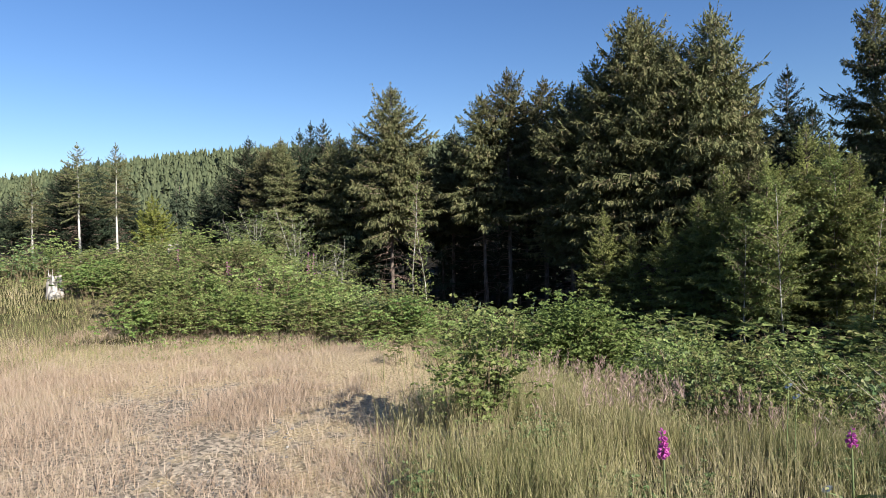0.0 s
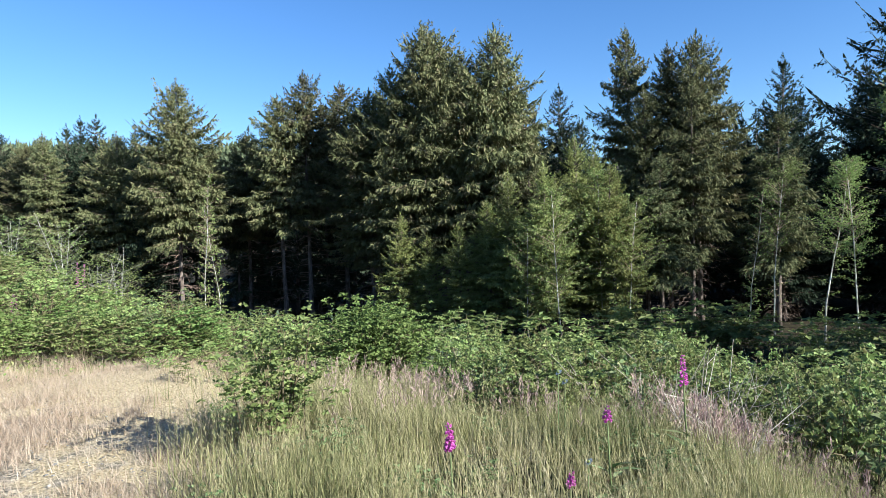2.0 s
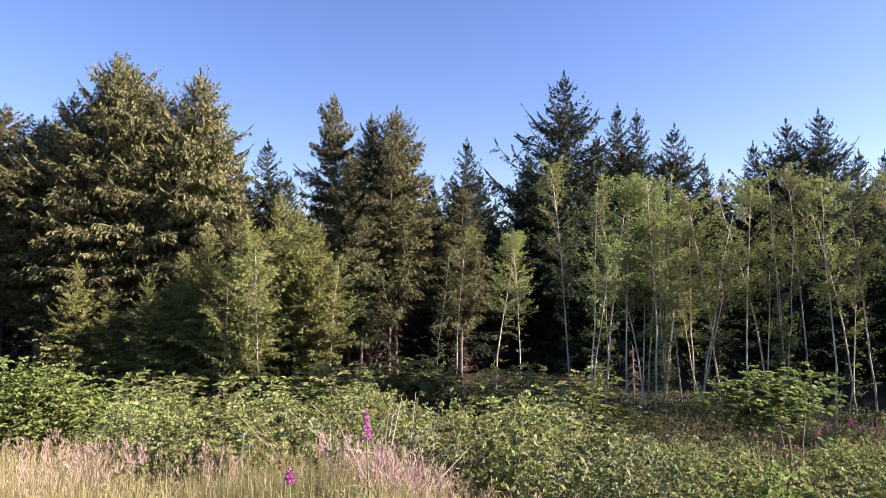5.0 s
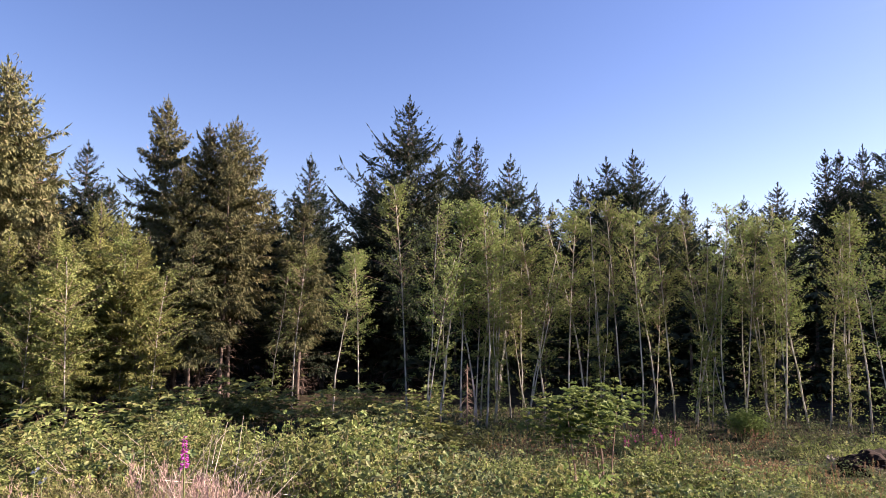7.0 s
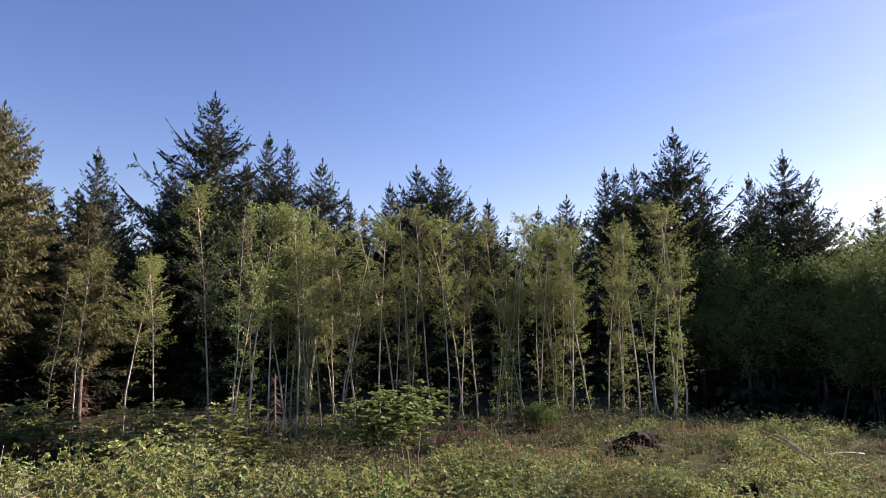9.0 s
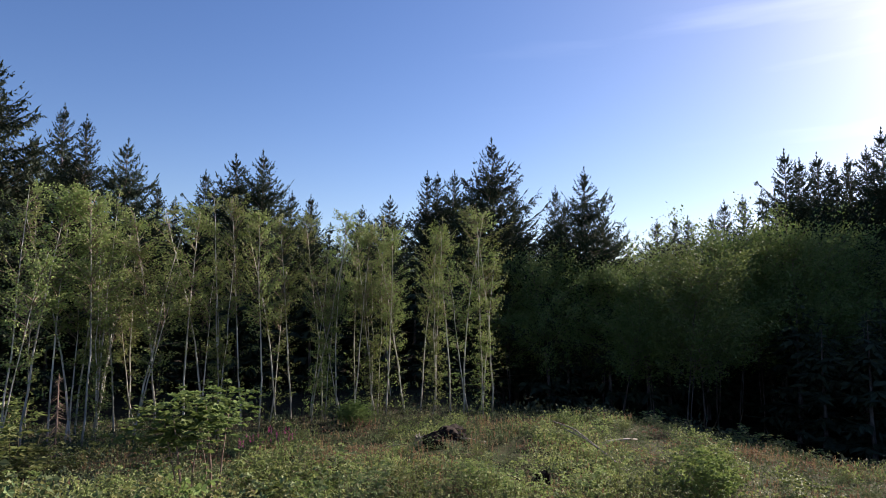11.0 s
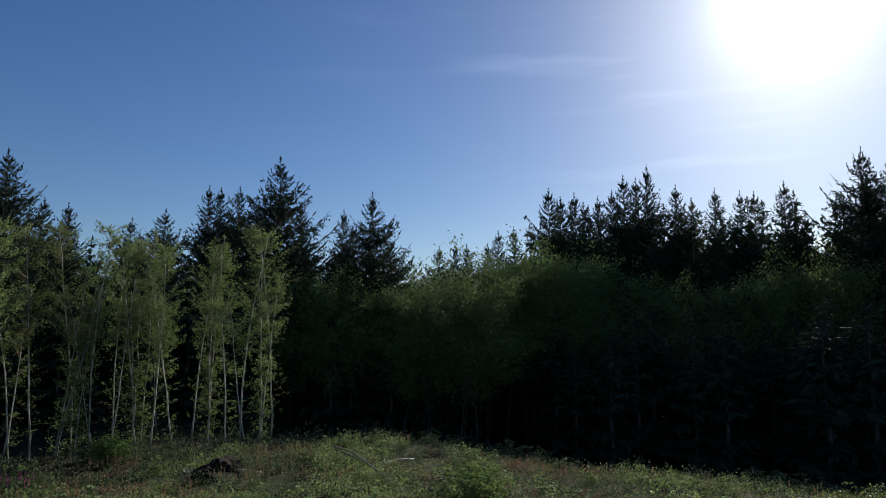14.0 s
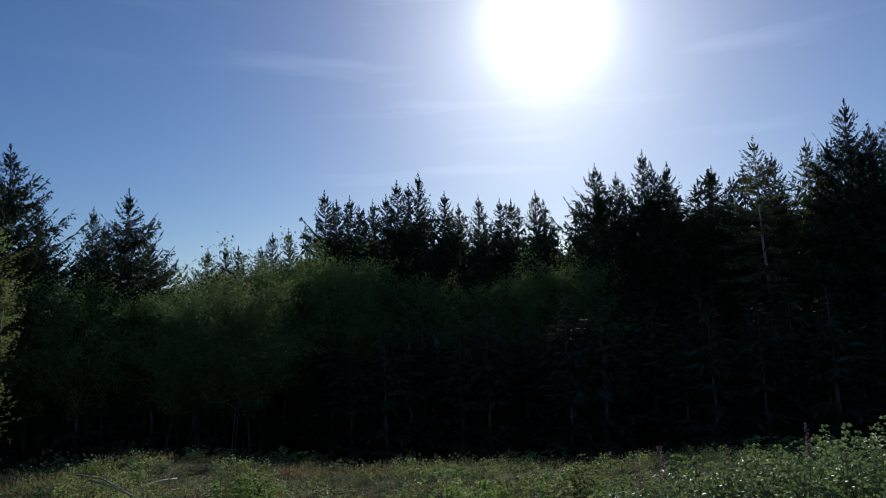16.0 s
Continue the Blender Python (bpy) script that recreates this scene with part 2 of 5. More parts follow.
# ---------------------------------------------------------------- mesh helpers
def mesh(name, verts, faces, mat, soft=False):
    me = bpy.data.meshes.new(name)
    me.from_pydata([tuple(v) for v in np.asarray(verts, dtype=float).tolist()], [], faces)
    me.materials.append(mat)
    if soft:
        me.shade_smooth()
    return me


def part(name, me, parent, label=""):
    ob = new(name, me)
    ob.parent = parent
    return tagged(ob, label)


class Heap:
    """Vertices and faces gathered into one mesh."""

    def __init__(self):
        self.v, self.f, self.n = [], [], 0

    def put(self, verts, faces):
        self.v.append(np.asarray(verts, dtype=float))
        self.f += [[i + self.n for i in f] for f in faces]
        self.n += len(verts)

    def tube(self, pts, radii, sides=6):
        """A tapered round tube along a bent line, closed at its ends."""
        pts = np.asarray(pts, dtype=float)
        out = []
        for i, p in enumerate(pts):
            d = pts[min(i + 1, len(pts) - 1)] - pts[max(i - 1, 0)]
            d /= np.linalg.norm(d) + 1e-9
            a = np.cross(d, (0.0, 0.0, 1.0) if abs(d[2]) < 0.9 else (1.0, 0.0, 0.0))
            a /= np.linalg.norm(a)
            c = np.cross(d, a)
            for k in range(sides):
                w = 2 * math.pi * k / sides
                out.append(p + radii[i] * (math.cos(w) * a + math.sin(w) * c))
        fs = []
        for i in range(len(pts) - 1):
            for k in range(sides):
                q = (k + 1) % sides
                fs.append((i * sides + k, i * sides + q, (i + 1) * sides + q, (i + 1) * sides + k))
        fs.append(tuple(range(sides))[::-1])
        fs.append(tuple(range((len(pts) - 1) * sides, len(pts) * sides)))
        self.put(out, fs)

    def spike(self, a, b, r):
        """A thin three-sided limb that ends in a point."""
        a, b = np.asarray(a, dtype=float), np.asarray(b, dtype=float)
        u = np.cross(b - a, (0.3, 0.2, 1.0))
        u /= np.linalg.norm(u) + 1e-9
        w = np.cross(b - a, u)
        w /= np.linalg.norm(w) + 1e-9
        self.put([a + u * r, a - u * r * 0.5 + w * r * 0.87, a - u * r * 0.5 - w * r * 0.87, b], [(0, 1, 3), (1, 2, 3), (2, 0, 3)])

    def leaves(self, c, d, up, length, width, fold=0.18):
        """Lens-shaped leaves: bases c, ways d, upper sides up; one folded face each."""
        c, d, up = (np.atleast_2d(np.asarray(a, dtype=float)) for a in (c, d, up))
        d = d / (np.linalg.norm(d, axis=1, keepdims=True) + 1e-9)
        s = np.cross(d, up)
        s /= np.linalg.norm(s, axis=1, keepdims=True) + 1e-9
        nn = np.cross(s, d)
        length, width = np.reshape(length, (-1, 1)), np.reshape(width, (-1, 1))
        m = c + d * length * 0.45 + nn * width * fold
        v = np.stack([c, m + s * width / 2, c + d * length, m - s * width / 2], 1).reshape(-1, 3)
        k = np.arange(len(c)) * 4
        fs = np.stack([k, k + 1, k + 2, k + 3], 1).tolist()
        self.put(v, fs)

    def mesh(self, name, mat, soft=False):
        return mesh(name, np.concatenate(self.v), self.f, mat, soft)


def unit(a):
    return a / (np.linalg.norm(a, axis=-1, keepdims=True) + 1e-9)


def place(root, x, y, z=None, size=1.0, wide=None, turn=0.0, lean=(0.0, 0.0)):
    wide = size if wide is None else wide
    z = ground_z(x, y) if z is None else z
    m = Matrix.LocRotScale((x, y, z), Euler((radians(lean[0]), radians(lean[1]), radians(turn))), (wide, wide, size))
    return copy_thing(root, m)


def discard(root):
    for o in (*root.children_recursive, root):
        bpy.data.objects.remove(o)


# ---------------------------------------------------------------- the ground
def smooth(a, b, v):
    v = min(max((v - a) / (b - a), 0.0), 1.0)
    return v * v * (3 - 2 * v)


def ground_z(x, y):
    """Height of the bare ground: a flat lay-by, a spoil bank beside it, a clearing some 3 m lower and a far wooded hill."""
    d = math.hypot(x, y)
    az = math.degrees(math.atan2(x, y))
    fall = smooth(-52, -12, az) * (1 - 0.72 * smooth(94, 122, az) * (1 - smooth(8, 14, d) * (1 - smooth(122, 150, az))) - 0.28 * smooth(122, 150, az))
    fall = max(fall, smooth(-64, -50, az) * smooth(11.5, 19, d) * (1 - smooth(-20, 0, az)))
    brink = 3.5 + 1.5 * (1 - smooth(-12, 6, az))
    z = -3.3 * fall * (1 - math.exp(-max(d - brink, 0) / 9))
    bank = smooth(-46, -66, az) if az < 0 else 0
    z += 0.95 * bank * smooth(10.8, 16.5, d) * (1 - smooth(19, 34, d))
    z += 0.25 * smooth(-80, -70, az) * (1 - smooth(-62, -50, az)) * smooth(11, 13.5, d) * (1 - smooth(14, 18, d))
    rise = smooth(-100, -56, az) * (1 - smooth(-40, 25, az))
    z += (10.5 + 44 * rise) * smooth(110, 460, d) * (1 - smooth(-20, 40, az)) * (1 - smooth(600, 1500, d)) * smooth(-172, -130, az) if az < 40 else 0
    # the clearing swells to a low crest and drops behind it
    crest = 25 - 3 * smooth(62, 78, az)
    z += 0.5 * math.exp(-((az - 54) / 13) ** 2) * smooth(13, 23, d)
    z -= 0.4 * smooth(56, 74, az) * (1 - smooth(92, 104, az)) * smooth(8, 15, d)
    z -= 2.6 * smooth(42, 52, az) * (1 - smooth(104, 124, az)) * smooth(crest, crest + 17, d)
    z += 9 * smooth(50, 105, d) * smooth(-52, -40, az) * (1 - smooth(46, 66, az)) * (1 - smooth(600, 1500, d))
    return z


def cover(x, y):
    """How much gravel, green growth and forest floor, darkened for shade, lies here."""
    d, az = math.hypot(x, y), math.degrees(math.atan2(x, y))
    gravel = (1 - smooth(-66, -46, az) + smooth(122, 150, az)) * (1 - smooth(7.0, 9.0, d)) + (1 - smooth(1.2, 3.4, d))
    back = smooth(112, 150, az)
    herb = smooth(-46, -30, az) * (1 - back) * smooth(2.0, 4.2, d) + back * smooth(9.6, 12.0, d) + (1 - smooth(-46, -20, az)) * smooth(9.6, 12.0, d) + smooth(-6, 12, az) * (1 - smooth(112, 150, az) * (1 - smooth(8, 12, d))) * smooth(2.4, 5.6, d)
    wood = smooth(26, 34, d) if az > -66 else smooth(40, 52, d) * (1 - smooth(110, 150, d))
    # dark floor colour drawn nearer here to stand for shade behind the thicket
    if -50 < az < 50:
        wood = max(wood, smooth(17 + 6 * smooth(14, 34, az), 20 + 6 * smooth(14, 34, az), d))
    herb *= 1 - 0.4 * (1 - smooth(-73, -68, az)) * (1 - smooth(14.5, 17, d))
    return min(gravel, 1) * 0.7, min(herb, 1), wood


def build_ground():
    rings = [0.0] + [1.2 * 1.067 ** i for i in range(122)]
    spokes = 240
    vs, fs, cov = [(0, 0, 0)], [], [cover(0, 0.1)]
    for r in rings[1:]:
        for k in range(spokes):
            a = 2 * math.pi * k / spokes
            x, y = r * math.sin(a), r * math.cos(a)
            z = ground_z(x, y)
            if r < 90:
                z += 0.10 * smooth(3, 9, r) * noise.noise((x * 0.5, y * 0.5, 0)) + 0.03 * noise.noise((x * 1.7, y * 1.7, 3))
            vs.append((x, y, z))
            cov.append(cover(x, y))
    for k in range(spokes):
        fs.append((0, 1 + (k + 1) % spokes, 1 + k))
    for i in range(len(rings) - 2):
        for k in range(spokes):
            q = (k + 1) % spokes
            a, b = 1 + i * spokes, 1 + (i + 1) * spokes
            fs.append((a + k, a + q, b + q, b + k))
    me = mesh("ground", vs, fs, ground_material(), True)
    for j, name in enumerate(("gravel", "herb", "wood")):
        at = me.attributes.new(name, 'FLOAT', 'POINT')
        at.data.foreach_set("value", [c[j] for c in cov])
    return tagged(new("ground", me), "dry gravel lay-by, rough grass and cut-over clearing", "ground", kind="structure")


build_ground()


# ---------------------------------------------------------------- conifers
def conifer(seed, high, wide, crown_from, limbs, taper=0.85, sag=0.3, up=(-5, 40), pend=0.4, dense=7.0, fine=0.085, core=7.0, whorl=0, tip=0.25, mat=M_SPRUCE, bark=M_BARK, dead=26, plain=False, label=""):
    """A conifer: tapered trunk, limbs with side shoots from which narrow sprays hang, dead limbs below the crown."""
    rg = np.random.default_rng(seed)
    root = new("spruce_tree")
    trunk, limb, crown = Heap(), Heap(), Heap()
    hs = np.linspace(0, 0.985, 9) * high
    bend = np.cumsum(rg.normal(0, 0.035, (9, 2)), 0)
    line = np.column_stack([bend, hs])
    line[0, :2] = 0
    trunk.tube(line, [0.0105 * high * (1 - 0.93 * k / 8) * (1.25 if k == 0 else 1) for k in range(9)], 7)
    upw = np.array([0, 0, 1.0])

    def on_trunk(h):
        return np.array([np.interp(h, hs, line[:, 0]), np.interp(h, hs, line[:, 1]), h])
    spots = np.sort(rg.random(limbs) ** 0.85)
    if whorl:
        spots = np.clip((np.floor(spots * whorl) + 0.5 + rg.normal(0, 0.13, limbs)) / whorl, 0, 0.995)
    for i, rel in enumerate(spots):
        a = i * 2.39996 + rg.normal(0, 0.35)
        out = np.array([math.cos(a), math.sin(a), 0.0])
        side = np.array([-out[1], out[0], 0.0])
        lobe = 1 + 0.55 * noise.noise((out[0] * 1.3 + seed, out[1] * 1.3, rel * 7))
        ln = wide * (1 - rel) * (1 + taper) / (1 - rel + taper) * rg.uniform(0.62, 1.08) * lobe + 0.012 * high * (1 - 0.4 * rel)
        if rel < 0.14:
            ln *= rg.uniform(0.4, 1.0)
        base = on_trunk(high * (crown_from + (0.965 - crown_from) * rel))
        lift = math.tan(radians(up[0] + (up[1] - up[0]) * rel ** 1.4 + rg.normal(0, 7)))

        def at(s):
            s = np.asarray(s, dtype=float)[..., None]
            return base + out * ln * s + upw * ln * (lift * s - sag * (1 - rel * 0.7) * s ** 2 + tip * s ** 4)
        limb.spike(*at([0, 0.9]), 0.006 + 0.0075 * ln)
        # needled shoots along the limb and at its tip
        k = int(3 + 3.0 * ln)
        s = np.linspace(0.3, 0.93, k) + rg.normal(0, 0.02, k)
        p, q = at(s), at(s + 0.1)
        size = np.clip(0.16 * ln, 0.16, 0.42) * rg.uniform(0.7, 1.25, k)
        crown.leaves(p, unit(q - p) + side * rg.normal(0, 0.28, (k, 1)), upw + out * 0.5 + rg.normal(0, 0.4, (k, 3)), size * 1.5, 0.04 + size * 0.2, 0.1)
        # foliage close to the trunk
        k = int(2 + core * ln)
        s = 0.04 + 0.55 * rg.random(k)
        way = out * rg.uniform(-0.1, 0.9, (k, 1)) + side * rg.uniform(-0.8, 0.8, (k, 1)) + upw * rg.uniform(-1.2, 0.0, (k, 1))
        size = np.clip(0.26 * ln, 0.2, 0.42) * rg.uniform(0.6, 1.1, k) * (2.9 if plain else 1.0)
        crown.leaves(at(s), way, out * 0.7 + upw * 0.6 + rg.normal(0, 0.5, (k, 3)), size, size * rg.uniform(0.26, 0.4, k), 0.1)
        if plain:
            continue
        # side shoots with hanging sprays
        k = int(4 + 1.05 * dense * ln)
        s = 0.1 + 0.86 * rg.random(k) ** 0.8
        hand = rg.choice([-1.0, 1.0], (k, 1))
        b = (np.clip(0.34 * ln, 0.16, 0.95) * (1.15 - 0.8 * s) * rg.uniform(0.6, 1.25, k))[:, None]
        way = unit(side * hand * rg.uniform(0.5, 1.0, (k, 1)) + out * rg.uniform(0.45, 0.9, (k, 1)) + upw * (0.45 * rel - 0.1 + rg.normal(0, 0.14, (k, 1))))
        p = at(s)
        crown.leaves(p, way, upw + rg.normal(0, 0.5, (k, 3)), b[:, 0] * 1.1, 0.035 + 0.12 * b[:, 0], 0.1)
        drop = 0.66 * pend * (1 - 0.5 * rel ** 1.5) * np.clip(0.35 + 0.3 * ln, 0.4, 1.1)
        for f in (0.22, 0.5, 0.76, 1.0):
            c = p + way * b * (f + rg.normal(0, 0.06, (k, 1)))
            size = drop * rg.uniform(0.4, 1.2, k)
            hang = out * rg.uniform(-0.1, 0.5, (k, 1)) + rg.normal(0, 0.22, (k, 3)) - upw * rg.uniform(0.5, 1.0, (k, 1)) + way * 0.35
            crown.leaves(c, hang, out * 0.8 + rg.normal(0, 0.5, (k, 3)), size, fine * rg.uniform(0.6, 1.3, k) + 0.08 * size, 0.12)
    k = 22
    s = rg.random(k)
    a = rg.random(k) * 6.28
    c = np.column_stack([np.full(k, line[-1, 0]), np.full(k, line[-1, 1]), high * (0.95 + 0.055 * s)])
    crown.leaves(c, np.column_stack([np.cos(a), np.sin(a), 0.5 + 1.0 * s]), rg.normal(0, 1, (k, 3)), high * 0.02 * (1.3 - s), high * 0.0045)
    crown.leaves([(line[-1, 0], line[-1, 1], high * 0.97)], [(0, 0, 1)], [(1, 0, 0)], high * 0.042, high * 0.006)
    for i in range(dead):
        h = high * crown_from * rg.uniform(0.25, 1.25)
        a = rg.random() * 6.28
        ln = wide * rg.uniform(0.2, 0.7)
        p0 = on_trunk(h)
        o = np.array([math.cos(a), math.sin(a), 0])
        p1 = p0 + o * ln * 0.7 + (0, 0, rg.uniform(-0.2, 0.1) * ln)
        limb.spike(p0, p1, 0.02)
        for fork in range(2):
            limb.spike(p0 + (p1 - p0) * rg.uniform(0.4, 0.9), p1 + o * ln * 0.2 + rg.normal(0, 0.22, 3) * ln - (0, 0, 0.3 * ln), 0.009)
    part("trunk", trunk.mesh("trunk", bark, True), root)
    tagged(part("branchwork", limb.mesh("branchwork", M_TWIG), root, "thin brown limbs, some dead and bare"), kind="stuff")
    part("crown", crown.mesh("crown", mat), root)
    return tagged(root, label, "tree", "trees of the forest edge")


HIGH = 16.0
KINDS = [
    conifer(11, HIGH, 3.3, 0.25, 280, 0.42, 0.45, (2, 52), 0.5, 7.5, fine=0.07, dead=90, label="tall broad dark green spruce with drooping sprays"),
    conifer(12, HIGH, 2.7, 0.2, 270, 0.5, 0.4, (-8, 48), 0.55, 7.5, dead=50, label="tall narrow dark green spruce at the forest edge"),
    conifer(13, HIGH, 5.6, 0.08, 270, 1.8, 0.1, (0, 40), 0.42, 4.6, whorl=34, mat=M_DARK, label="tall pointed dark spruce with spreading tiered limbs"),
    conifer(14, HIGH, 2.7, 0.4, 120, 0.7, 0.25, (-18, 42), 0.36, 5.5, core=1.5, whorl=22, bark=M_PALEBARK, dead=50, label="thin open conifer with a bare pale trunk"),
    conifer(15, HIGH, 5.2, 0.03, 170, 2.0, 0.05, (10, 40), 0.5, 5, fine=0.14, mat=M_YOUNG, dead=0, label="young yellow-green conifer, bushy to the ground"),
    conifer(16, HIGH, 3.8, 0.04, 52, 0.7, 0.3, (-8, 40), core=5, whorl=22, mat=M_DEEP_SHADE, dead=0, plain=True, label="spruce deep in the forest, needles darkened for shade"),
    conifer(17, HIGH, 2.9, 0.15, 230, 0.6, 0.35, (0, 42), 0.5, 6.5, mat=M_HEMLOCK, label="olive green hemlock, sunlit, feathery to low down"),
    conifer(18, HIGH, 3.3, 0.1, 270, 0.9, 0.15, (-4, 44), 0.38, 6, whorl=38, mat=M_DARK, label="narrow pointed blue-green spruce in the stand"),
    conifer(19, HIGH, 2.7, 0.44, 200, 0.45, 0.45, (-6, 50), 0.58, 7.5, dead=90, label="tall spruce with a long bare trunk and dead lower limbs"),
    conifer(20, HIGH, 3.5, 0.36, 280, 0.7, 0.4, (-2, 46), 0.5, 6, dead=70, label="broad conical spruce with hanging brown-green sprays"),
    conifer(30, HIGH, 2.2, 0.3, 200, 0.4, 0.5, (-6, 45), 0.75, 7.5, mat=M_OLIVE, dead=60, label="olive brown spruce hung with long drooping sprays"),
]
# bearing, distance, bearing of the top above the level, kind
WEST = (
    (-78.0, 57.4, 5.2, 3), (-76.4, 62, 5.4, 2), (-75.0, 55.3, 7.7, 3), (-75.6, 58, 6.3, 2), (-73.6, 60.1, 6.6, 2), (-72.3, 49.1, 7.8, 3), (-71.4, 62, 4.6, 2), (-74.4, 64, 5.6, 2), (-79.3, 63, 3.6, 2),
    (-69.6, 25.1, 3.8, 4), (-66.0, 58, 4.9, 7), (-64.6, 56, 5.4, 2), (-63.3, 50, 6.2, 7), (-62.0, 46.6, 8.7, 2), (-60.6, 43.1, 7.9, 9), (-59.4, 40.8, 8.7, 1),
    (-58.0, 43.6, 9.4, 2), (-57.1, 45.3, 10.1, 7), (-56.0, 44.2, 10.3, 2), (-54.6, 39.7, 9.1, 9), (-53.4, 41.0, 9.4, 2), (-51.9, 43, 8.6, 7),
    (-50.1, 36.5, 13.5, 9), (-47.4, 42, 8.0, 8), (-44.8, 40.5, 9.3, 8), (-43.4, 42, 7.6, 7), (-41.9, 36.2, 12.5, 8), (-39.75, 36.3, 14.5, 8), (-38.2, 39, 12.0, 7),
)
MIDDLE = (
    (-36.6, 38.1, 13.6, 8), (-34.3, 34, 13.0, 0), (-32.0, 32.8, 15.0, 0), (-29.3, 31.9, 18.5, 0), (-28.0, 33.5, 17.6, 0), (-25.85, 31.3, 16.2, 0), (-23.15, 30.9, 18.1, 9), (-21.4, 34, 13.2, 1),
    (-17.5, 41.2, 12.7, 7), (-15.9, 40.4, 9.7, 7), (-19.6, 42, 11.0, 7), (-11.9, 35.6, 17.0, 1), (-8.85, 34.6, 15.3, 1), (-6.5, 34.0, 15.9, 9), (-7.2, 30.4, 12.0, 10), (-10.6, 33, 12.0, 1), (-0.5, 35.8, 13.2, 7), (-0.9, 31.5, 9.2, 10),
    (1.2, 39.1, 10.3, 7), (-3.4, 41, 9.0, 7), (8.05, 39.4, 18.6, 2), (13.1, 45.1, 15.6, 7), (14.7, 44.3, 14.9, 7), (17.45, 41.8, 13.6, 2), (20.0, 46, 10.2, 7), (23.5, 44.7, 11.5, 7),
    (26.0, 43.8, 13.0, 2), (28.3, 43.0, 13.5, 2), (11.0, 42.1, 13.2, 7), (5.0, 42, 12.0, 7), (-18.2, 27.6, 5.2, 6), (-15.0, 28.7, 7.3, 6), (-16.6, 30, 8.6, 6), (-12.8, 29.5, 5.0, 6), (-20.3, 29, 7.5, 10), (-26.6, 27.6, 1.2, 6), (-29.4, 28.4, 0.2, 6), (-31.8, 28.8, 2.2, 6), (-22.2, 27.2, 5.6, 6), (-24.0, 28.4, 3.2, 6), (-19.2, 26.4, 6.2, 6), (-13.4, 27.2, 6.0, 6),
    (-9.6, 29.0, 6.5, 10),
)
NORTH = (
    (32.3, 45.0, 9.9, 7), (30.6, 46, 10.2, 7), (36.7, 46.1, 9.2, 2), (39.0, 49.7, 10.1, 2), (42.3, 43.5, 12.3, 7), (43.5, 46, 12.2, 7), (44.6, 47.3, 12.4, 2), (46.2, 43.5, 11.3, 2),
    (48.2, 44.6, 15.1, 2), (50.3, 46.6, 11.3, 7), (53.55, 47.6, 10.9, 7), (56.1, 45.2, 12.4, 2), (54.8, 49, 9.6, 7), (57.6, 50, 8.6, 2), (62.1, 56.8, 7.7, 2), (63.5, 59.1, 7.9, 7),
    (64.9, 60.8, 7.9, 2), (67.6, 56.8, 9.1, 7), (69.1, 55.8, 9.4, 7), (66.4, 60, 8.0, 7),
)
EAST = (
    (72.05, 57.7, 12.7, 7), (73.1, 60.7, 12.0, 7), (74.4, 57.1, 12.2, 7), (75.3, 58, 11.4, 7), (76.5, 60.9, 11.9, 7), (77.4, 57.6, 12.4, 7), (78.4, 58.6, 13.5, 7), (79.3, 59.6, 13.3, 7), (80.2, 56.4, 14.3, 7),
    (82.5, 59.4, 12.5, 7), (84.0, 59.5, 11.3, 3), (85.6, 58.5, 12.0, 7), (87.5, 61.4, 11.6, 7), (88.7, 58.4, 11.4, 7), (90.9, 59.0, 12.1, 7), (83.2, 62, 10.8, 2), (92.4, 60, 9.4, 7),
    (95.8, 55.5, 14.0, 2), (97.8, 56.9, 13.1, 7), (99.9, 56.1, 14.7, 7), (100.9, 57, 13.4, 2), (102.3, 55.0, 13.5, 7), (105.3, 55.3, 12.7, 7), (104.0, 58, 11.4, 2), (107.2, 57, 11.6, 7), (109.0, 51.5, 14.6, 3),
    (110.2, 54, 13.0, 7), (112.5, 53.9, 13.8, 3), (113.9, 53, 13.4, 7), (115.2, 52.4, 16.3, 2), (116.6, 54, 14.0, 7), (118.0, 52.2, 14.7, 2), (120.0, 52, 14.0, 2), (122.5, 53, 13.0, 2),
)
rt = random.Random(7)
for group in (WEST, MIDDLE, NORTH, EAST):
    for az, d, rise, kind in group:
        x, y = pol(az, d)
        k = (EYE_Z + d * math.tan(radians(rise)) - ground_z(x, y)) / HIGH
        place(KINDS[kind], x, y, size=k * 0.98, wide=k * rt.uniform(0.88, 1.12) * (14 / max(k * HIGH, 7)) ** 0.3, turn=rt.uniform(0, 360))

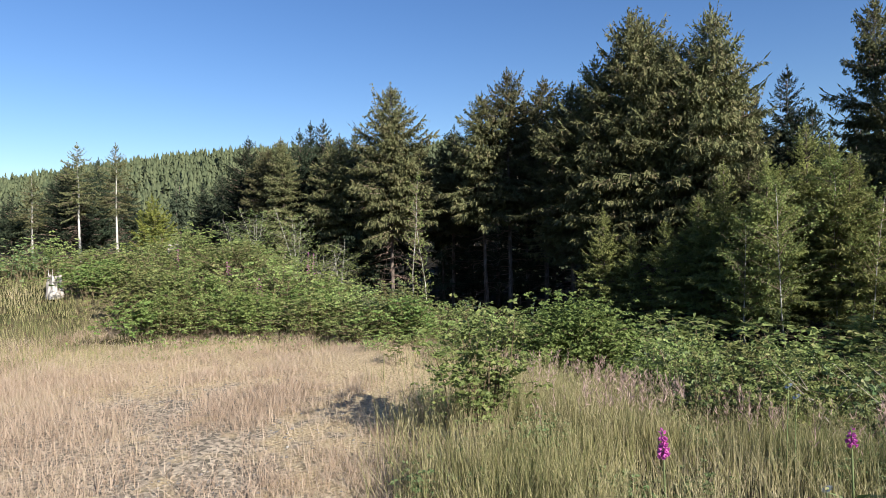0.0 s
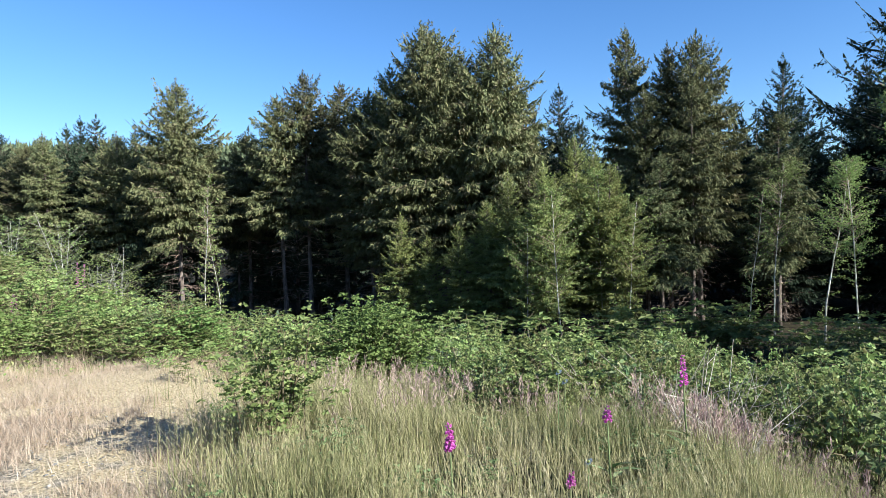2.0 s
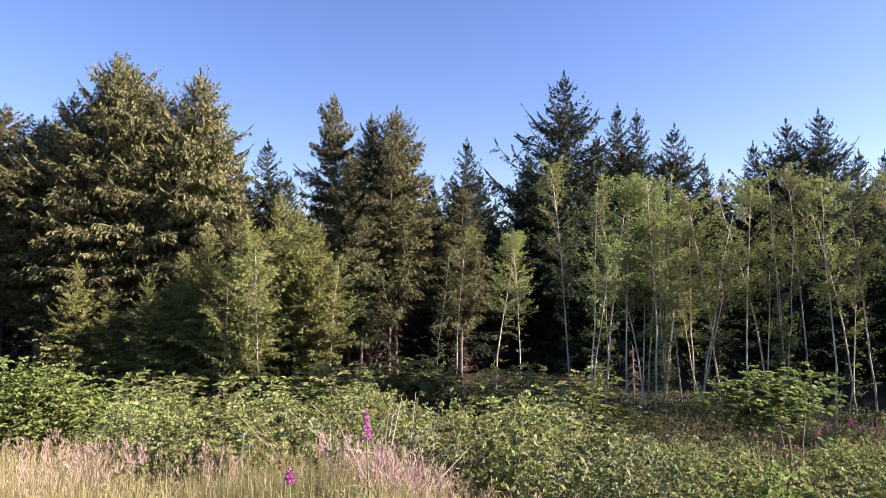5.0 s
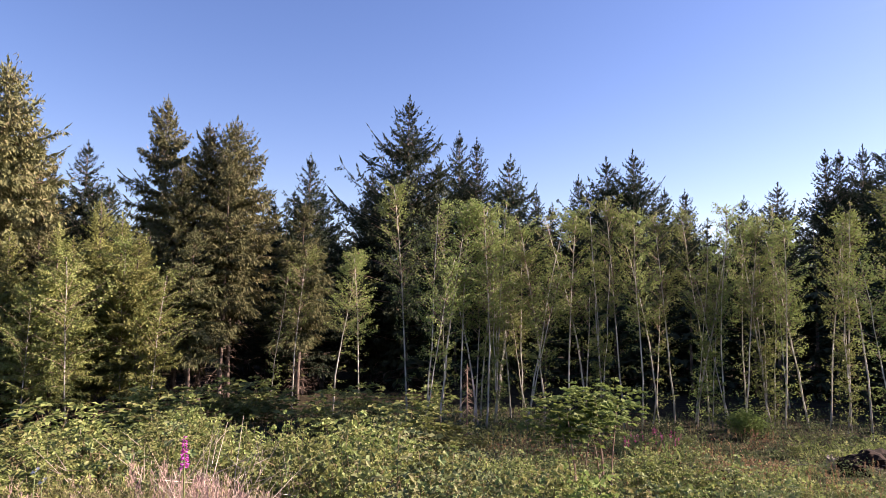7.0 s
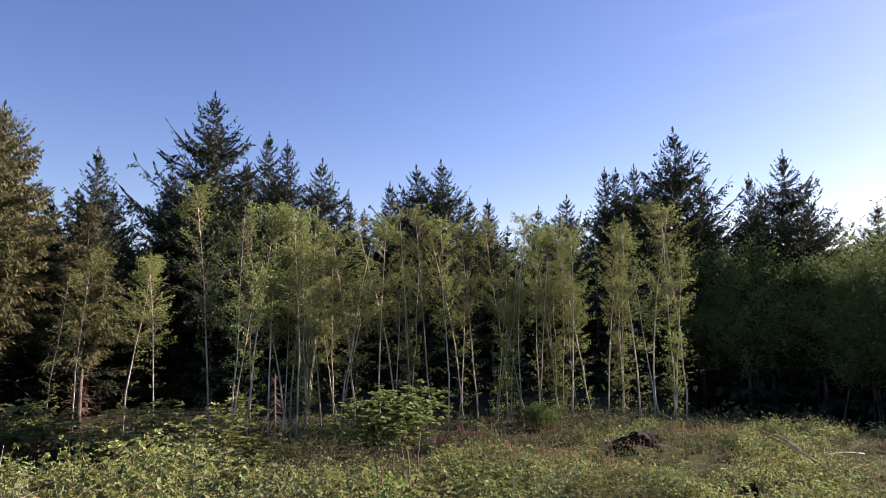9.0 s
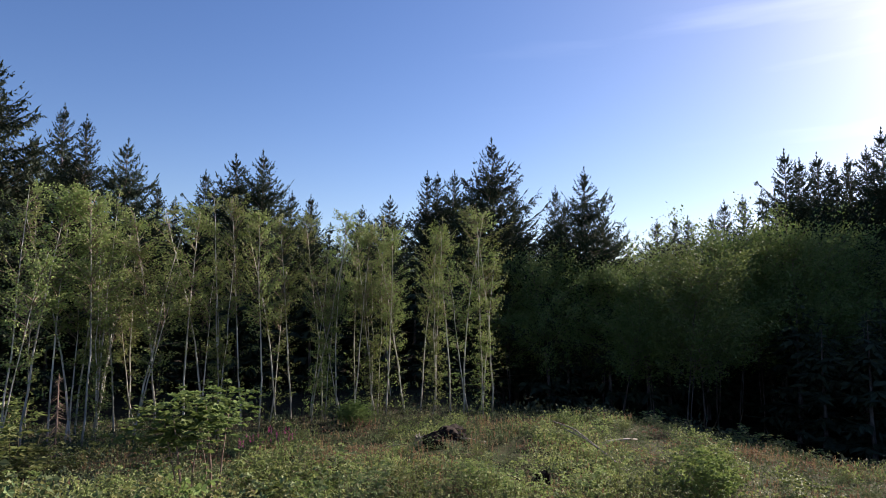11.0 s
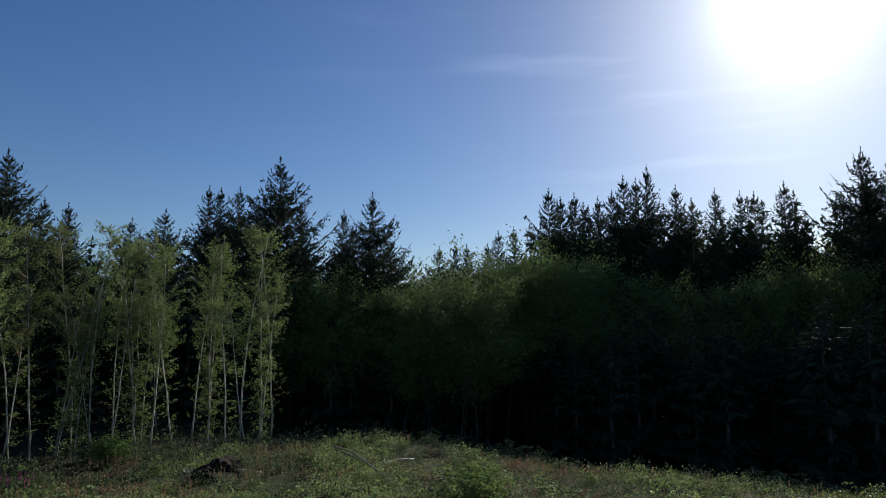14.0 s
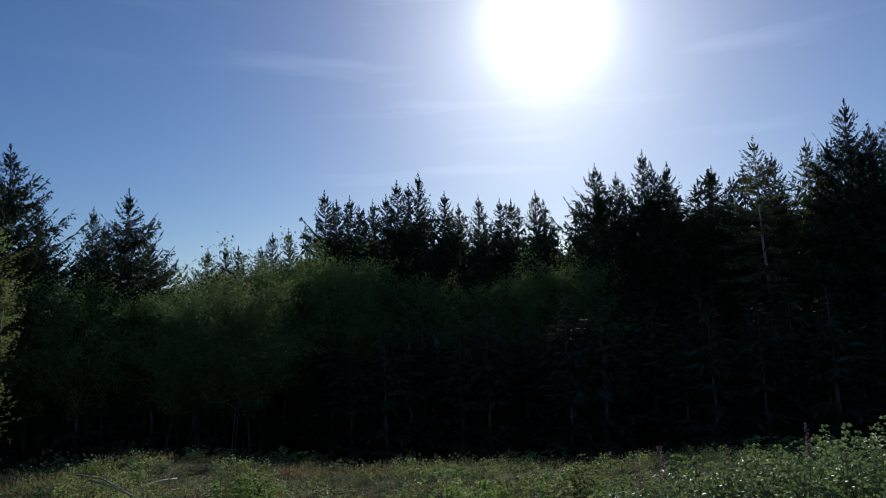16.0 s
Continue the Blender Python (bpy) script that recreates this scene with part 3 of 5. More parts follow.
# the closed stand behind the edge, too deep in the wood to tell tree from tree
def deep_forest():
    crown = next(o for o in KINDS[5].children if o.name.startswith("crown")).data
    trunk = next(o for o in KINDS[5].children if o.name.startswith("trunk")).data
    heaps = []
    for me in (crown, trunk):
        co = np.empty(len(me.vertices) * 3)
        me.vertices.foreach_get("co", co)
        heaps.append((Heap(), co.reshape(-1, 3), [tuple(p.vertices) for p in me.polygons]))

    def grow(az, d, rise, wide):
        x, y = pol(az, d)
        z = ground_z(x, y)
        k = (EYE_Z + d * math.tan(radians(rise)) - z) / HIGH
        a = rt.uniform(0, 6.28)
        for heap, co, fs in heaps:
            v = co * (k * wide, k * wide, k)
            heap.put(np.column_stack([v[:, 0] * math.cos(a) - v[:, 1] * math.sin(a) + x, v[:, 0] * math.sin(a) + v[:, 1] * math.cos(a) + y, v[:, 2] + z]), fs)
    az = -67.0
    while az < 122:
        for row in range(4 if az > 74 else 3 if az > -46 else 2):
            d = 44 + 7 * row + 17 * smooth(60, 74, az) + rt.uniform(-3, 3) + (4 if -66 < az < -47 else 0)
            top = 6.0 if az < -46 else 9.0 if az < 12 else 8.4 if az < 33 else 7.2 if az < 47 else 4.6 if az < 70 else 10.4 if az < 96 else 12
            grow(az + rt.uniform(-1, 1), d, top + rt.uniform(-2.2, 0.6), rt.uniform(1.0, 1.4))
        if 4 < az < 46:
            grow(az + rt.uniform(-1, 1), rt.uniform(38, 43), rt.uniform(1, 4.5), 1.6)
        if az > 46:
            for again in range(2):
                grow(az + rt.uniform(-1.3, 1.3), rt.uniform(38, 46) + 9 * (az < 72), rt.uniform(-1.0, 3.0), 1.7)
            grow(az + rt.uniform(-1, 1), rt.uniform(49, 54), rt.uniform(1.0, 5.0), 1.6)
            grow(az + rt.uniform(-1, 1), rt.uniform(88, 100), rt.uniform(3.0, 5.0), 1.8)
        az += 2.6
    for k in range(46):
        grow(125 + 152 * (k + rt.random()) / 46, rt.uniform(70, 95), rt.uniform(6, 10), 1.5)
    ob = tagged(new("deep_forest"), "closed spruce stand behind the forest edge, darkened for shade", "woods", kind="stuff")
    part("crowns", heaps[0][0].mesh("crowns", M_DEEP_SHADE), ob)
    part("trunks", heaps[1][0].mesh("trunks", M_BARK), ob)


deep_forest()


# ---------------------------------------------------------------- alders
def alder(seed, high, wide, crown_from, leaves, size=0.15, stems=1, bent=0.03, low=0, mat=M_ALDER, label="", thick=0.0043, limb=M_TWIG, loose=0.085, stem_bark=M_PALEBARK):
    """A slim alder: pale stem, rising twigs, a loose crown of small leaves with gaps, leafy shoots low on the stem."""
    rg = np.random.default_rng(seed)
    root = new("alder_tree")
    twig, crown = Heap(), Heap()

    def spray(base, o, ln, k, loose):
        s = 0.15 + 0.9 * rg.random((k, 1)) ** 0.75
        c = base + o * ln * s + rg.normal(0, 1, (k, 3)) * loose * (1.2 - 0.5 * s)
        n_ = rg.normal(0, 0.8, (k, 3)) + (0, 0, 0.9)
        q = size * rg.uniform(0.6, 1.2, k)
        crown.leaves(c, o + rg.normal(0, 0.8, (k, 3)) + (0, 0, -0.3), n_, q, q * 0.72)
    for stem in range(stems):
        wood = Heap()
        way = rg.normal(0, bent, 2) if stems == 1 else rg.normal(0, bent * 2.5, 2)
        top = high * (1 if stem == 0 else rg.uniform(0.7, 0.95))
        hs = np.linspace(0, 1, 9)
        line = np.column_stack([way[0] * top * hs ** 1.4 + np.cumsum(rg.normal(0, 0.03, 9)), way[1] * top * hs ** 1.4 + np.cumsum(rg.normal(0, 0.03, 9)), top * hs])
        line[0, :2] = rg.normal(0, 0.12, 2) * (stems > 1)
        fat = thick * high * (1 if stem == 0 else rg.uniform(0.55, 0.9))
        wood.tube(line, [fat * (1 - 0.8 * h) for h in hs], 7)
        part("trunk", wood.mesh("trunk", stem_bark, True), root, "pale grey stem" if stem_bark is M_PALEBARK else "stem darkened for shade")

        def at(h):
            return np.array([np.interp(h, line[:, 2], line[:, 0]), np.interp(h, line[:, 2], line[:, 1]), h])
        nb = int(62 / stems) + 10
        for i in range(nb):
            rel = rg.random()
            base = at(top * (crown_from + (1 - crown_from) * rel))
            a = i * 2.4 + rg.normal(0, 0.4)
            ln = wide * (0.35 + 0.9 * math.sin(math.pi * min(0.15 + 0.8 * rel, 1))) * rg.uniform(0.45, 1.2)
            o = np.array([math.cos(a), math.sin(a), rg.uniform(0.25, 1.1)])
            twig.tube([base, base + o * ln * 0.5 + (0, 0, 0.04), base + o * ln], [0.014, 0.009, 0.004], 3)
            spray(base, o, ln, int(leaves / (nb * stems)), loose * wide ** 0.5)
        for i in range(int(low / stems)):
            base = at(top * rg.uniform(0.03, crown_from + 0.1))
            a = rg.random() * 6.28
            o = np.array([math.cos(a), math.sin(a), rg.uniform(-0.1, 0.6)])
            ln = rg.uniform(0.2, 0.6)
            twig.spike(base, base + o * ln, 0.006)
            spray(base, o, ln, 9, 0.05)
    tagged(part("branchwork", twig.mesh("branchwork", limb), root), kind="stuff")
    part("crown", crown.mesh("crown", mat), root)
    return tagged(root, label, "tree", "alders along the clearing")


TALL = 9.0
ALDERS = [
    alder(21, TALL, 0.85, 0.45, 3000, 0.085, 1, 0.05, 34, label="slim alder with a pale bare stem and light green crown"),
    alder(22, TALL, 0.8, 0.43, 3000, 0.085, 2, 0.035, 44, label="twin-stemmed alder, pale stems, light green crown"),
    alder(23, TALL, 0.9, 0.5, 2700, 0.085, 1, 0.13, 30, label="leaning alder with a pale stem and thin crown"),
    alder(24, TALL, 0.5, 0.36, 2800, 0.085, 3, 0.022, 140, label="clump of pale alder stems, leafy down to the base"),
    alder(25, TALL, 1.5, 0.25, 3000, 0.12, 1, 0.04, 40, label="leafy green alder, full-crowned to low down"),
    alder(26, TALL, 1.5, 0.12, 2600, 0.11, 4, 0.02, 10, label="sparse forked sapling with pale bare branches", thick=0.0032, limb=M_GREYWOOD),
    # dark bark replaces the pale one here, for the shade on the stems
    alder(27, TALL, 2.5, 0.46, 13000, 0.13, 2, 0.03, 0, loose=0.2, mat=M_ALDER_SHADE, stem_bark=M_BARK, label="round-crowned broadleaf tree, leaves and stem darkened for the shaded corner"),
    alder(28, TALL, 0.45, 0.3, 700, 0.1, 1, 0.05, 60, label="thin young alder with leafy shoots along its stem", thick=0.003),
]
# bearing, distance, kind
LIT = (
    (8.6, 24.9, 0), (10.0, 22.2, 1), (11.5, 23.8, 2), (13.2, 24.0, 0), (14.6, 23.8, 1), (15.4, 23.7, 2),
    (16.4, 24.8, 3), (17.6, 25.8, 0), (18.8, 24.7, 1), (20.4, 27.0, 2), (22.6, 25.4, 0), (23.9, 25.6, 1),
    (25.2, 24.3, 3), (27.0, 24.8, 2), (28.4, 25.1, 0), (29.6, 27.8, 1), (31.0, 27.7, 2), (32.4, 27.2, 3),
)
LIT_TWO = (
    (33.6, 28.1, 0), (35.0, 27.5, 1), (36.4, 29.0, 2), (37.8, 28.1, 3), (39.0, 28.1, 0), (40.6, 28.8, 1),
    (42.0, 28.5, 2), (43.4, 27.9, 3), (44.6, 27.0, 0), (45.9, 26.4, 1), (47.4, 26.3, 3), (48.2, 27.6, 2),
)
SHADED = (
    (49.8, 42.5, 4.6), (51.4, 44.4, 4.7), (53.2, 40.9, 4.3), (54.6, 42.8, 4.9), (56.2, 44.6, 5.4), (57.6, 42.2, 5.5), (59.0, 39.5, 4.9),
    (60.4, 43.1, 5.3), (61.6, 40.6, 4.9), (64.3, 38.3, 4.9), (65.6, 40.5, 4.3), (66.6, 45.9, 6.3), (68.2, 46.0, 6.4), (69.8, 45.7, 6.8),
    (71.4, 47, 6.2), (74.0, 49, 6.0), (77.6, 50.8, 5.6), (81.0, 50, 4.6), (84.5, 49, 4.4), (88.6, 49.9, 5.0), (92.2, 50.9, 5.4), (94.0, 51.0, 4.8),
)
LOW = (
    (-61.7, 25.3, 2.8, 5), (-58.4, 24.4, 2.6, 5), (-56.3, 23.4, -0.8, 5), (-63.4, 27, 1.6, 5), (-54.6, 24.4, -0.4, 5), (-17.8, 25.1, 3.4, 4), (-14.2, 27.4, 4.6, 4), (-12.4, 26.4, 2.2, 4), (-20.8, 25.6, 0.6, 4),
    (-3.2, 28, 3.0, 7), (-1.2, 27.8, 4.6, 2), (2.2, 27.7, 4.4, 0), (4.4, 27, 4.0, 0), (-48.6, 31.5, 5.4, 7), (-46.9, 31, 3.0, 7),
)
CANOPY = ((7, 8.7, 12.1, 16, 19, 21.5, 23.6, 27.2, 30, 32.1, 36.1, 38.4, 41.2, 44.9, 48.3, 50), (9.0, 10.1, 8.7, 9.0, 8.3, 7.0, 9.3, 9.0, 7.6, 8.2, 7.8, 7.2, 7.6, 8.3, 8.8, 8.6))


def stand(az, d, rise, kind):
    x, y = pol(az, d)
    k = (EYE_Z + d * math.tan(radians(rise)) - ground_z(x, y)) / TALL
    place(ALDERS[kind], x, y, size=k, wide=(0.3 + 0.7 * k) * rt.uniform(0.9, 1.15), turn=rt.uniform(0, 360), lean=(rt.gauss(0, 2.8), rt.gauss(0, 2.8)))


for group in (LIT, LIT_TWO):
    for az, d, kind in group:
        stand(az, d, float(np.interp(az, *CANOPY)) - abs(rt.gauss(0, 0.5)), kind)
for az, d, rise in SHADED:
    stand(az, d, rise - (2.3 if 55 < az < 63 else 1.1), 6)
for az, d, rise, kind in LOW:
    stand(az, d, rise, kind)
for i in range(9):
    az = rt.uniform(8, 49)
    d = rt.uniform(24, 32) + (az - 8) * 0.08
    place(ALDERS[rt.choice((0, 1, 2, 7, 7))], *pol(az, d), size=rt.uniform(0.6, 0.98), wide=rt.uniform(0.8, 1.05), turn=rt.uniform(0, 360), lean=(rt.gauss(0, 3.5), rt.gauss(0, 3.5)))


# ---------------------------------------------------------------- bushes
def bush(seed, name, high, wide, leaves, size, canes, mat, label, category, group, spread=0.5, low=0.55):
    """A bush of arching canes with leaves along them; uneven outline, gaps."""
    rg = np.random.default_rng(seed)
    root = new(name)
    cane, leaf = Heap(), Heap()
    per = leaves // canes
    for i in range(canes):
        a = i * 2.4 + rg.normal(0, 0.5)
        r = wide * rg.uniform(0.25, 1.0)
        h = high * rg.uniform(low, 0.55 + low if low < 0.6 else 1.0) * (1.08 - 0.45 * (r / wide) ** 2)
        b = rg.normal(0, wide * 0.22, 2)
        o = np.array([math.cos(a), math.sin(a)])
        s = np.linspace(0, 1, 4)
        line = np.column_stack([b[0] + o[0] * r * s ** 1.2, b[1] + o[1] * r * s ** 1.2, h * (1.9 * s - 0.95 * s ** 2 - 0.25 * s ** 4 * rg.random())])
        cane.tube(line, [0.006, 0.005, 0.004, 0.002], 3)
        nodes = max(per // 5, 1)
        s2 = 0.15 + 0.88 * rg.random(nodes) ** 0.7
        hub = np.column_stack([np.interp(s2, s, line[:, j]) for j in range(3)]) + rg.normal(0, 0.09 * spread / 0.5, (nodes, 3))
        c = np.repeat(hub, 5, 0)
        c[:, 2] = np.abs(c[:, 2])
        turn = np.tile(np.arange(5) * 1.2566, nodes) + np.repeat(rg.random(nodes) * 6.28, 5)
        w = np.column_stack([np.cos(turn), np.sin(turn), rg.normal(-0.1, 0.3, len(turn))])
        tilt = np.repeat(rg.normal(0, 0.75, (nodes, 3)), 5, 0) + rg.normal(0, 0.45, (5 * nodes, 3)) + (0, 0, 0.75)
        q = np.repeat(size * rg.uniform(0.6, 1.2, nodes), 5) * rg.uniform(0.8, 1.1, len(turn))
        leaf.leaves(c, w, tilt, q, q * 0.62)
    tagged(part("branchwork", cane.mesh("branchwork", M_CANE), root, "thin brown arching canes"), kind="stuff")
    part("foliage", leaf.mesh("foliage", mat), root)
    return tagged(root, label, category, group)


BRAMBLES = [
    bush(31, "bramble_bush", 1.0, 0.85, 1450, 0.064, 30, M_BRAMBLE, "sprawling green bramble bush with arching canes", "bush", "roadside brambles", 0.4),
    bush(32, "bramble_bush", 1.7, 0.85, 2000, 0.068, 32, M_BRAMBLE, "tall green bramble bush, ragged top", "bush", "roadside brambles", 0.45),
    bush(33, "low_bramble", 0.5, 0.8, 720, 0.06, 26, M_BRAMBLE, "low green bramble mound in rough grass", "bush", "low brambles in the grass", 0.35),
    bush(37, "bramble_bush", 1.0, 0.8, 1200, 0.064, 28, M_HERB, "yellowing bramble bush with thin canes", "bush", "roadside brambles", 0.4),
    bush(38, "bramble_bush", 1.75, 0.7, 1700, 0.078, 24, M_BRAMBLE, "tall fresh green thicket bush with broad leaves", "bush", "roadside brambles", 0.4),
    bush(39, "undergrowth_bush", 1.2, 0.9, 520, 0.13, 26, M_BRAMBLE, "green undergrowth bush at the foot of the trees", "bush", "undergrowth below the trees", 0.45),
    bush(41, "bramble_bush", 1.5, 0.6, 640, 0.062, 10, M_BRAMBLE, "open bramble with a few long arching canes", "bush", "open brambles", 0.22),
    bush(42, "bramble_bush", 1.5, 0.6, 640, 0.06, 11, M_TAWNY, "open yellowing bramble with long bare canes", "bush", "open brambles", 0.22),
    bush(43, "bramble_bush", 1.0, 0.85, 1500, 0.06, 30, M_TAWNY, "tawny yellow-green bramble bush among grass", "bush", "roadside brambles", 0.4),
    bush(40, "bramble_bush", 1.0, 0.75, 1750, 0.052, 32, M_GLOSSY, "dense dark glossy-leaved bramble bush", "bush", "dark brambles", 0.4),
    bush(44, "salmonberry_bush", 1.0, 0.8, 1300, 0.085, 26, M_ELDER, "fresh green salmonberry bush with large leaves", "bush", "salmonberry bushes", 0.4),
]
ELDER = bush(34, "elder_bush", 1.0, 0.8, 15000, 0.055, 150, M_ELDER, "bright green rounded elder bush", "bush", "", 0.9, 0.82)
SAPLING = bush(35, "willow_sapling", 1.0, 0.42, 3000, 0.048, 34, M_BRAMBLE, "small leafy green sapling in dry grass", "bush", "", 0.4)
HERBS = bush(36, "low_shrub", 0.45, 0.55, 450, 0.07, 20, M_HERB, "low yellow-green leafy plant in rough grass", "bush", "low shrubs of the clearing")

def hedge(az, d, top, wide, kind=None):
    """A bramble whose top reaches the height top above the lay-by."""
    x, y = pol(az, d)
    high = min(max(top - ground_z(x, y), 0.3), 2.4)
    if kind is None:
        kind = rt.choice((1, 1, 4)) if high > 1.3 else rt.choice((0, 0, 3)) if high > 0.7 else 2
    k = high / (1.0, 1.7, 0.5, 1.0, 1.75, 1.2, 1.5, 1.5, 1.0, 1.0, 1.0)[kind]
    return place(BRAMBLES[kind], x, y, size=k, wide=wide * (0.5 + 0.5 * k), turn=rt.uniform(0, 360))


# the spoil bank
for i in range(66):
    az = -79 + 31 * rt.random()
    d = rt.uniform(11.3, 16.5) if az < -58 else rt.uniform(10.4, 14.5)
    if az < -71 and d < 14.8:
        continue
    hedge(az, d, ground_z(*pol(az, d)) + rt.uniform(0.3, 0.95), rt.uniform(0.8, 1.25), rt.choice((None, None, 0, 8)))
for i in range(40):
    az = -75 + 27 * (i + rt.random()) / 40
    d = rt.uniform(10.9, 12.6) - 1.2 * smooth(-60, -50, az) + 1.6 * (az < -71)
    hedge(az, d, ground_z(*pol(az, d)) + rt.uniform(0.4, 0.85), rt.uniform(0.7, 1.0), rt.choice((0, 8, 10, 0)))
# the thicket at the edge of the grass: dense bushes below, open canes over them
SKYLINE = ((-53, -46, -43, -40, -35, -30, -26, -20, -14, -9, -5, 0, 4, 8, 14, 22, 30), (-7.2, -8.2, -7.2, -7.8, -7.2, -7.2, -7.4, -7.6, -8.2, -7.6, -9.2, -9.0, -8.4, -10.4, -11.4, -11.6, -11.9))


def thicket_top(az, d, under):
    return EYE_Z + d * math.tan(radians(float(np.interp(az, *SKYLINE)) - under))


for i in range(84):
    az = -53 + 66 * (i + rt.random()) / 84
    near = 8.8 - 2.5 * smooth(-44, -20, az)
    d = near + rt.random() ** 1.2 * 4.5
    if abs(az + 33) < 6 and d < 10.6:
        continue
    if az > -13 and i % 3 == 0:
        continue
    top = thicket_top(az, d, 0.5 + abs(rt.gauss(0, 1.1)) + 0.9 * (d < near + 1))
    hedge(az, d, top, rt.uniform(0.5, 0.95), rt.choice((8, 0, 3, None)) if az > -12 else rt.choice((None, None, 8)))
for i in range(64):
    az = -50 + 62 * (i + rt.random()) / 64
    d = rt.uniform(7.4, 10.5)
    if abs(az + 33) < 5:
        continue
    x, y = pol(az, d)
    k = min((thicket_top(az, d, abs(rt.gauss(0, 0.8))) - ground_z(x, y)) / 1.5, 1.5)
    place(BRAMBLES[7 if az > -12 and i % 2 else 6], x, y, size=k, wide=0.3 + 0.5 * k, turn=rt.uniform(0, 360), lean=(rt.gauss(0, 7), rt.gauss(0, 7)))
for i in range(40):
    az = 4 + 32 * rt.random()
    d = rt.uniform(5.6, 12.5)
    hedge(az, d, thicket_top(az, d, abs(rt.gauss(0, 1.2)) + 0.9), rt.uniform(0.55, 0.95), rt.choice((3, 0, 8, 10)))
for i in range(30):
    az = rt.uniform(-57, -39)
    d = rt.uniform(10.0, 14.0)
    hedge(az, d, ground_z(*pol(az, d)) + rt.uniform(0.3, 0.6), rt.uniform(0.8, 1.2))
for i in range(20):
    az, d = rt.uniform(-12, 13), rt.uniform(10.0, 13.5)
    hedge(az, d, thicket_top(az, d, 0.2 + abs(rt.gauss(0, 0.7))), rt.uniform(0.5, 0.9), rt.choice((0, 1, 4)))
# growth at the feet of the trees and along the crest of the bank
for i in range(22):
    az = rt.uniform(60, 122)
    d = rt.uniform(29, 36)
    k = rt.uniform(0.5, 0.9)
    place(BRAMBLES[5], *pol(az, d), size=k, wide=k * 1.4, turn=rt.uniform(0, 360))
for i in range(44):
    az = -66 + 78 * rt.random()
    d = rt.uniform(17, 28)
    k = rt.uniform(0.9, 1.5) * (0.55 if az < -36 else 1)
    if -51 < az < -37:
        continue
    place(BRAMBLES[5], *pol(az, d), size=k, wide=k * 1.4, turn=rt.uniform(0, 360))
for i in range(30):
    az, d = rt.uniform(-14, 16), rt.uniform(14, 23)
    k = rt.uniform(0.4, 0.75)
    place(BRAMBLES[5], *pol(az, d), size=k, wide=k * 1.5, turn=rt.uniform(0, 360))
for i in range(22):
    az = -84 + 28 * (i + rt.random()) / 22
    d = rt.uniform(15.5, 18)
    hedge(az, d, ground_z(*pol(az, d)) + rt.uniform(0.25, 0.6), rt.uniform(0.9, 1.4))
# the bank towards the sun
for i in range(54):
    az = 95 + 30 * rt.random() ** 0.85
    d = rt.uniform(5.2, 8.6)
    top = EYE_Z + d * math.tan(radians(float(np.interp(az, (95, 99.5, 104, 110, 115, 125), (-12.4, -11.2, -10.4, -8.9, -7.8, -6.4))))) - abs(rt.gauss(0, 0.12))
    hedge(az, d, top, rt.uniform(0.6, 0.9), 9)
for i in range(34):
    az = rt.uniform(56, 98)
    d = rt.uniform(10, 17)
    hedge(az, d, ground_z(*pol(az, d)) + rt.uniform(0.3, 0.75), rt.uniform(0.5, 0.9))
for i in range(26):
    az, d = rt.uniform(78, 99), rt.uniform(8.5, 13)
    hedge(az, d, EYE_Z - d * math.tan(radians(12.0 + abs(rt.gauss(0, 0.8)))), rt.uniform(0.5, 0.8), rt.choice((9, 0, 10)))
# the clearing
for az, d, top in ((65.2, 17.5, -1.25), (66.4, 18.2, -1.45), (64.2, 18.4, -1.6), (30.5, 11.5, -0.7), (33.0, 12.0, -0.85), (28.4, 11.0, -0.75), (35.4, 12.5, -1.05), (37.4, 11.6, -1.0), (48.0, 11.5, -1.0), (51.0, 11.0, -1.0), (45.0, 12.4, -1.15), (59.0, 11.8, -1.0), (62.2, 12.5, -1.1), (57.0, 12.6, -1.25), (41.0, 12.0, -1.1), (72.0, 12.4, -1.0), (82.0, 14.0, -1.05), (87.0, 13.0, -0.85), (85.0, 14.6, -1.2), (93.0, 11.0, -0.45), (91.0, 12.0, -0.75)):
    hedge(az, d, top + 0.1, rt.uniform(0.7, 1.0))
for i in range(90):
    az = 24 + 80 * rt.random()
    d = rt.uniform(12, 27) if az < 60 else rt.uniform(11, 24)
    hedge(az, d, ground_z(*pol(az, d)) + rt.uniform(0.25, 0.4 + 0.5 * rt.random()), rt.uniform(0.4, 0.8), rt.choice((0, 3, 8, 2, 5)))
for az, d, top in ((29.8, 11.5, -0.8), (31.2, 10.8, -0.95), (32.6, 11.6, -0.9), (46.6, 14.0, -1.45), (48.2, 13.6, -1.5), (64.6, 15.5, -1.2), (65.4, 14.8, -1.25), (66.2, 15.8, -1.35)):
    hedge(az, d, top, 0.8, 10)
x, y = pol(36.2, 25.5)
place(ELDER, x, y, size=0.95, wide=0.8, turn=70)
for i in range(50):
    az = 8 + 90 * rt.random() ** 1.25
    d = rt.uniform(9, 29)
    k = rt.uniform(0.5, 1.1)
    place(HERBS, *pol(az, d), size=k * 0.8, wide=k * 1.2, turn=rt.uniform(0, 360))
for i in range(60):
    az, d = rt.uniform(-48, 4), rt.uniform(3.1, 7.0)
    k = rt.uniform(0.3, 0.6)
    place(HERBS, *pol(az, d), size=k, wide=k * 0.9, turn=rt.uniform(0, 360))


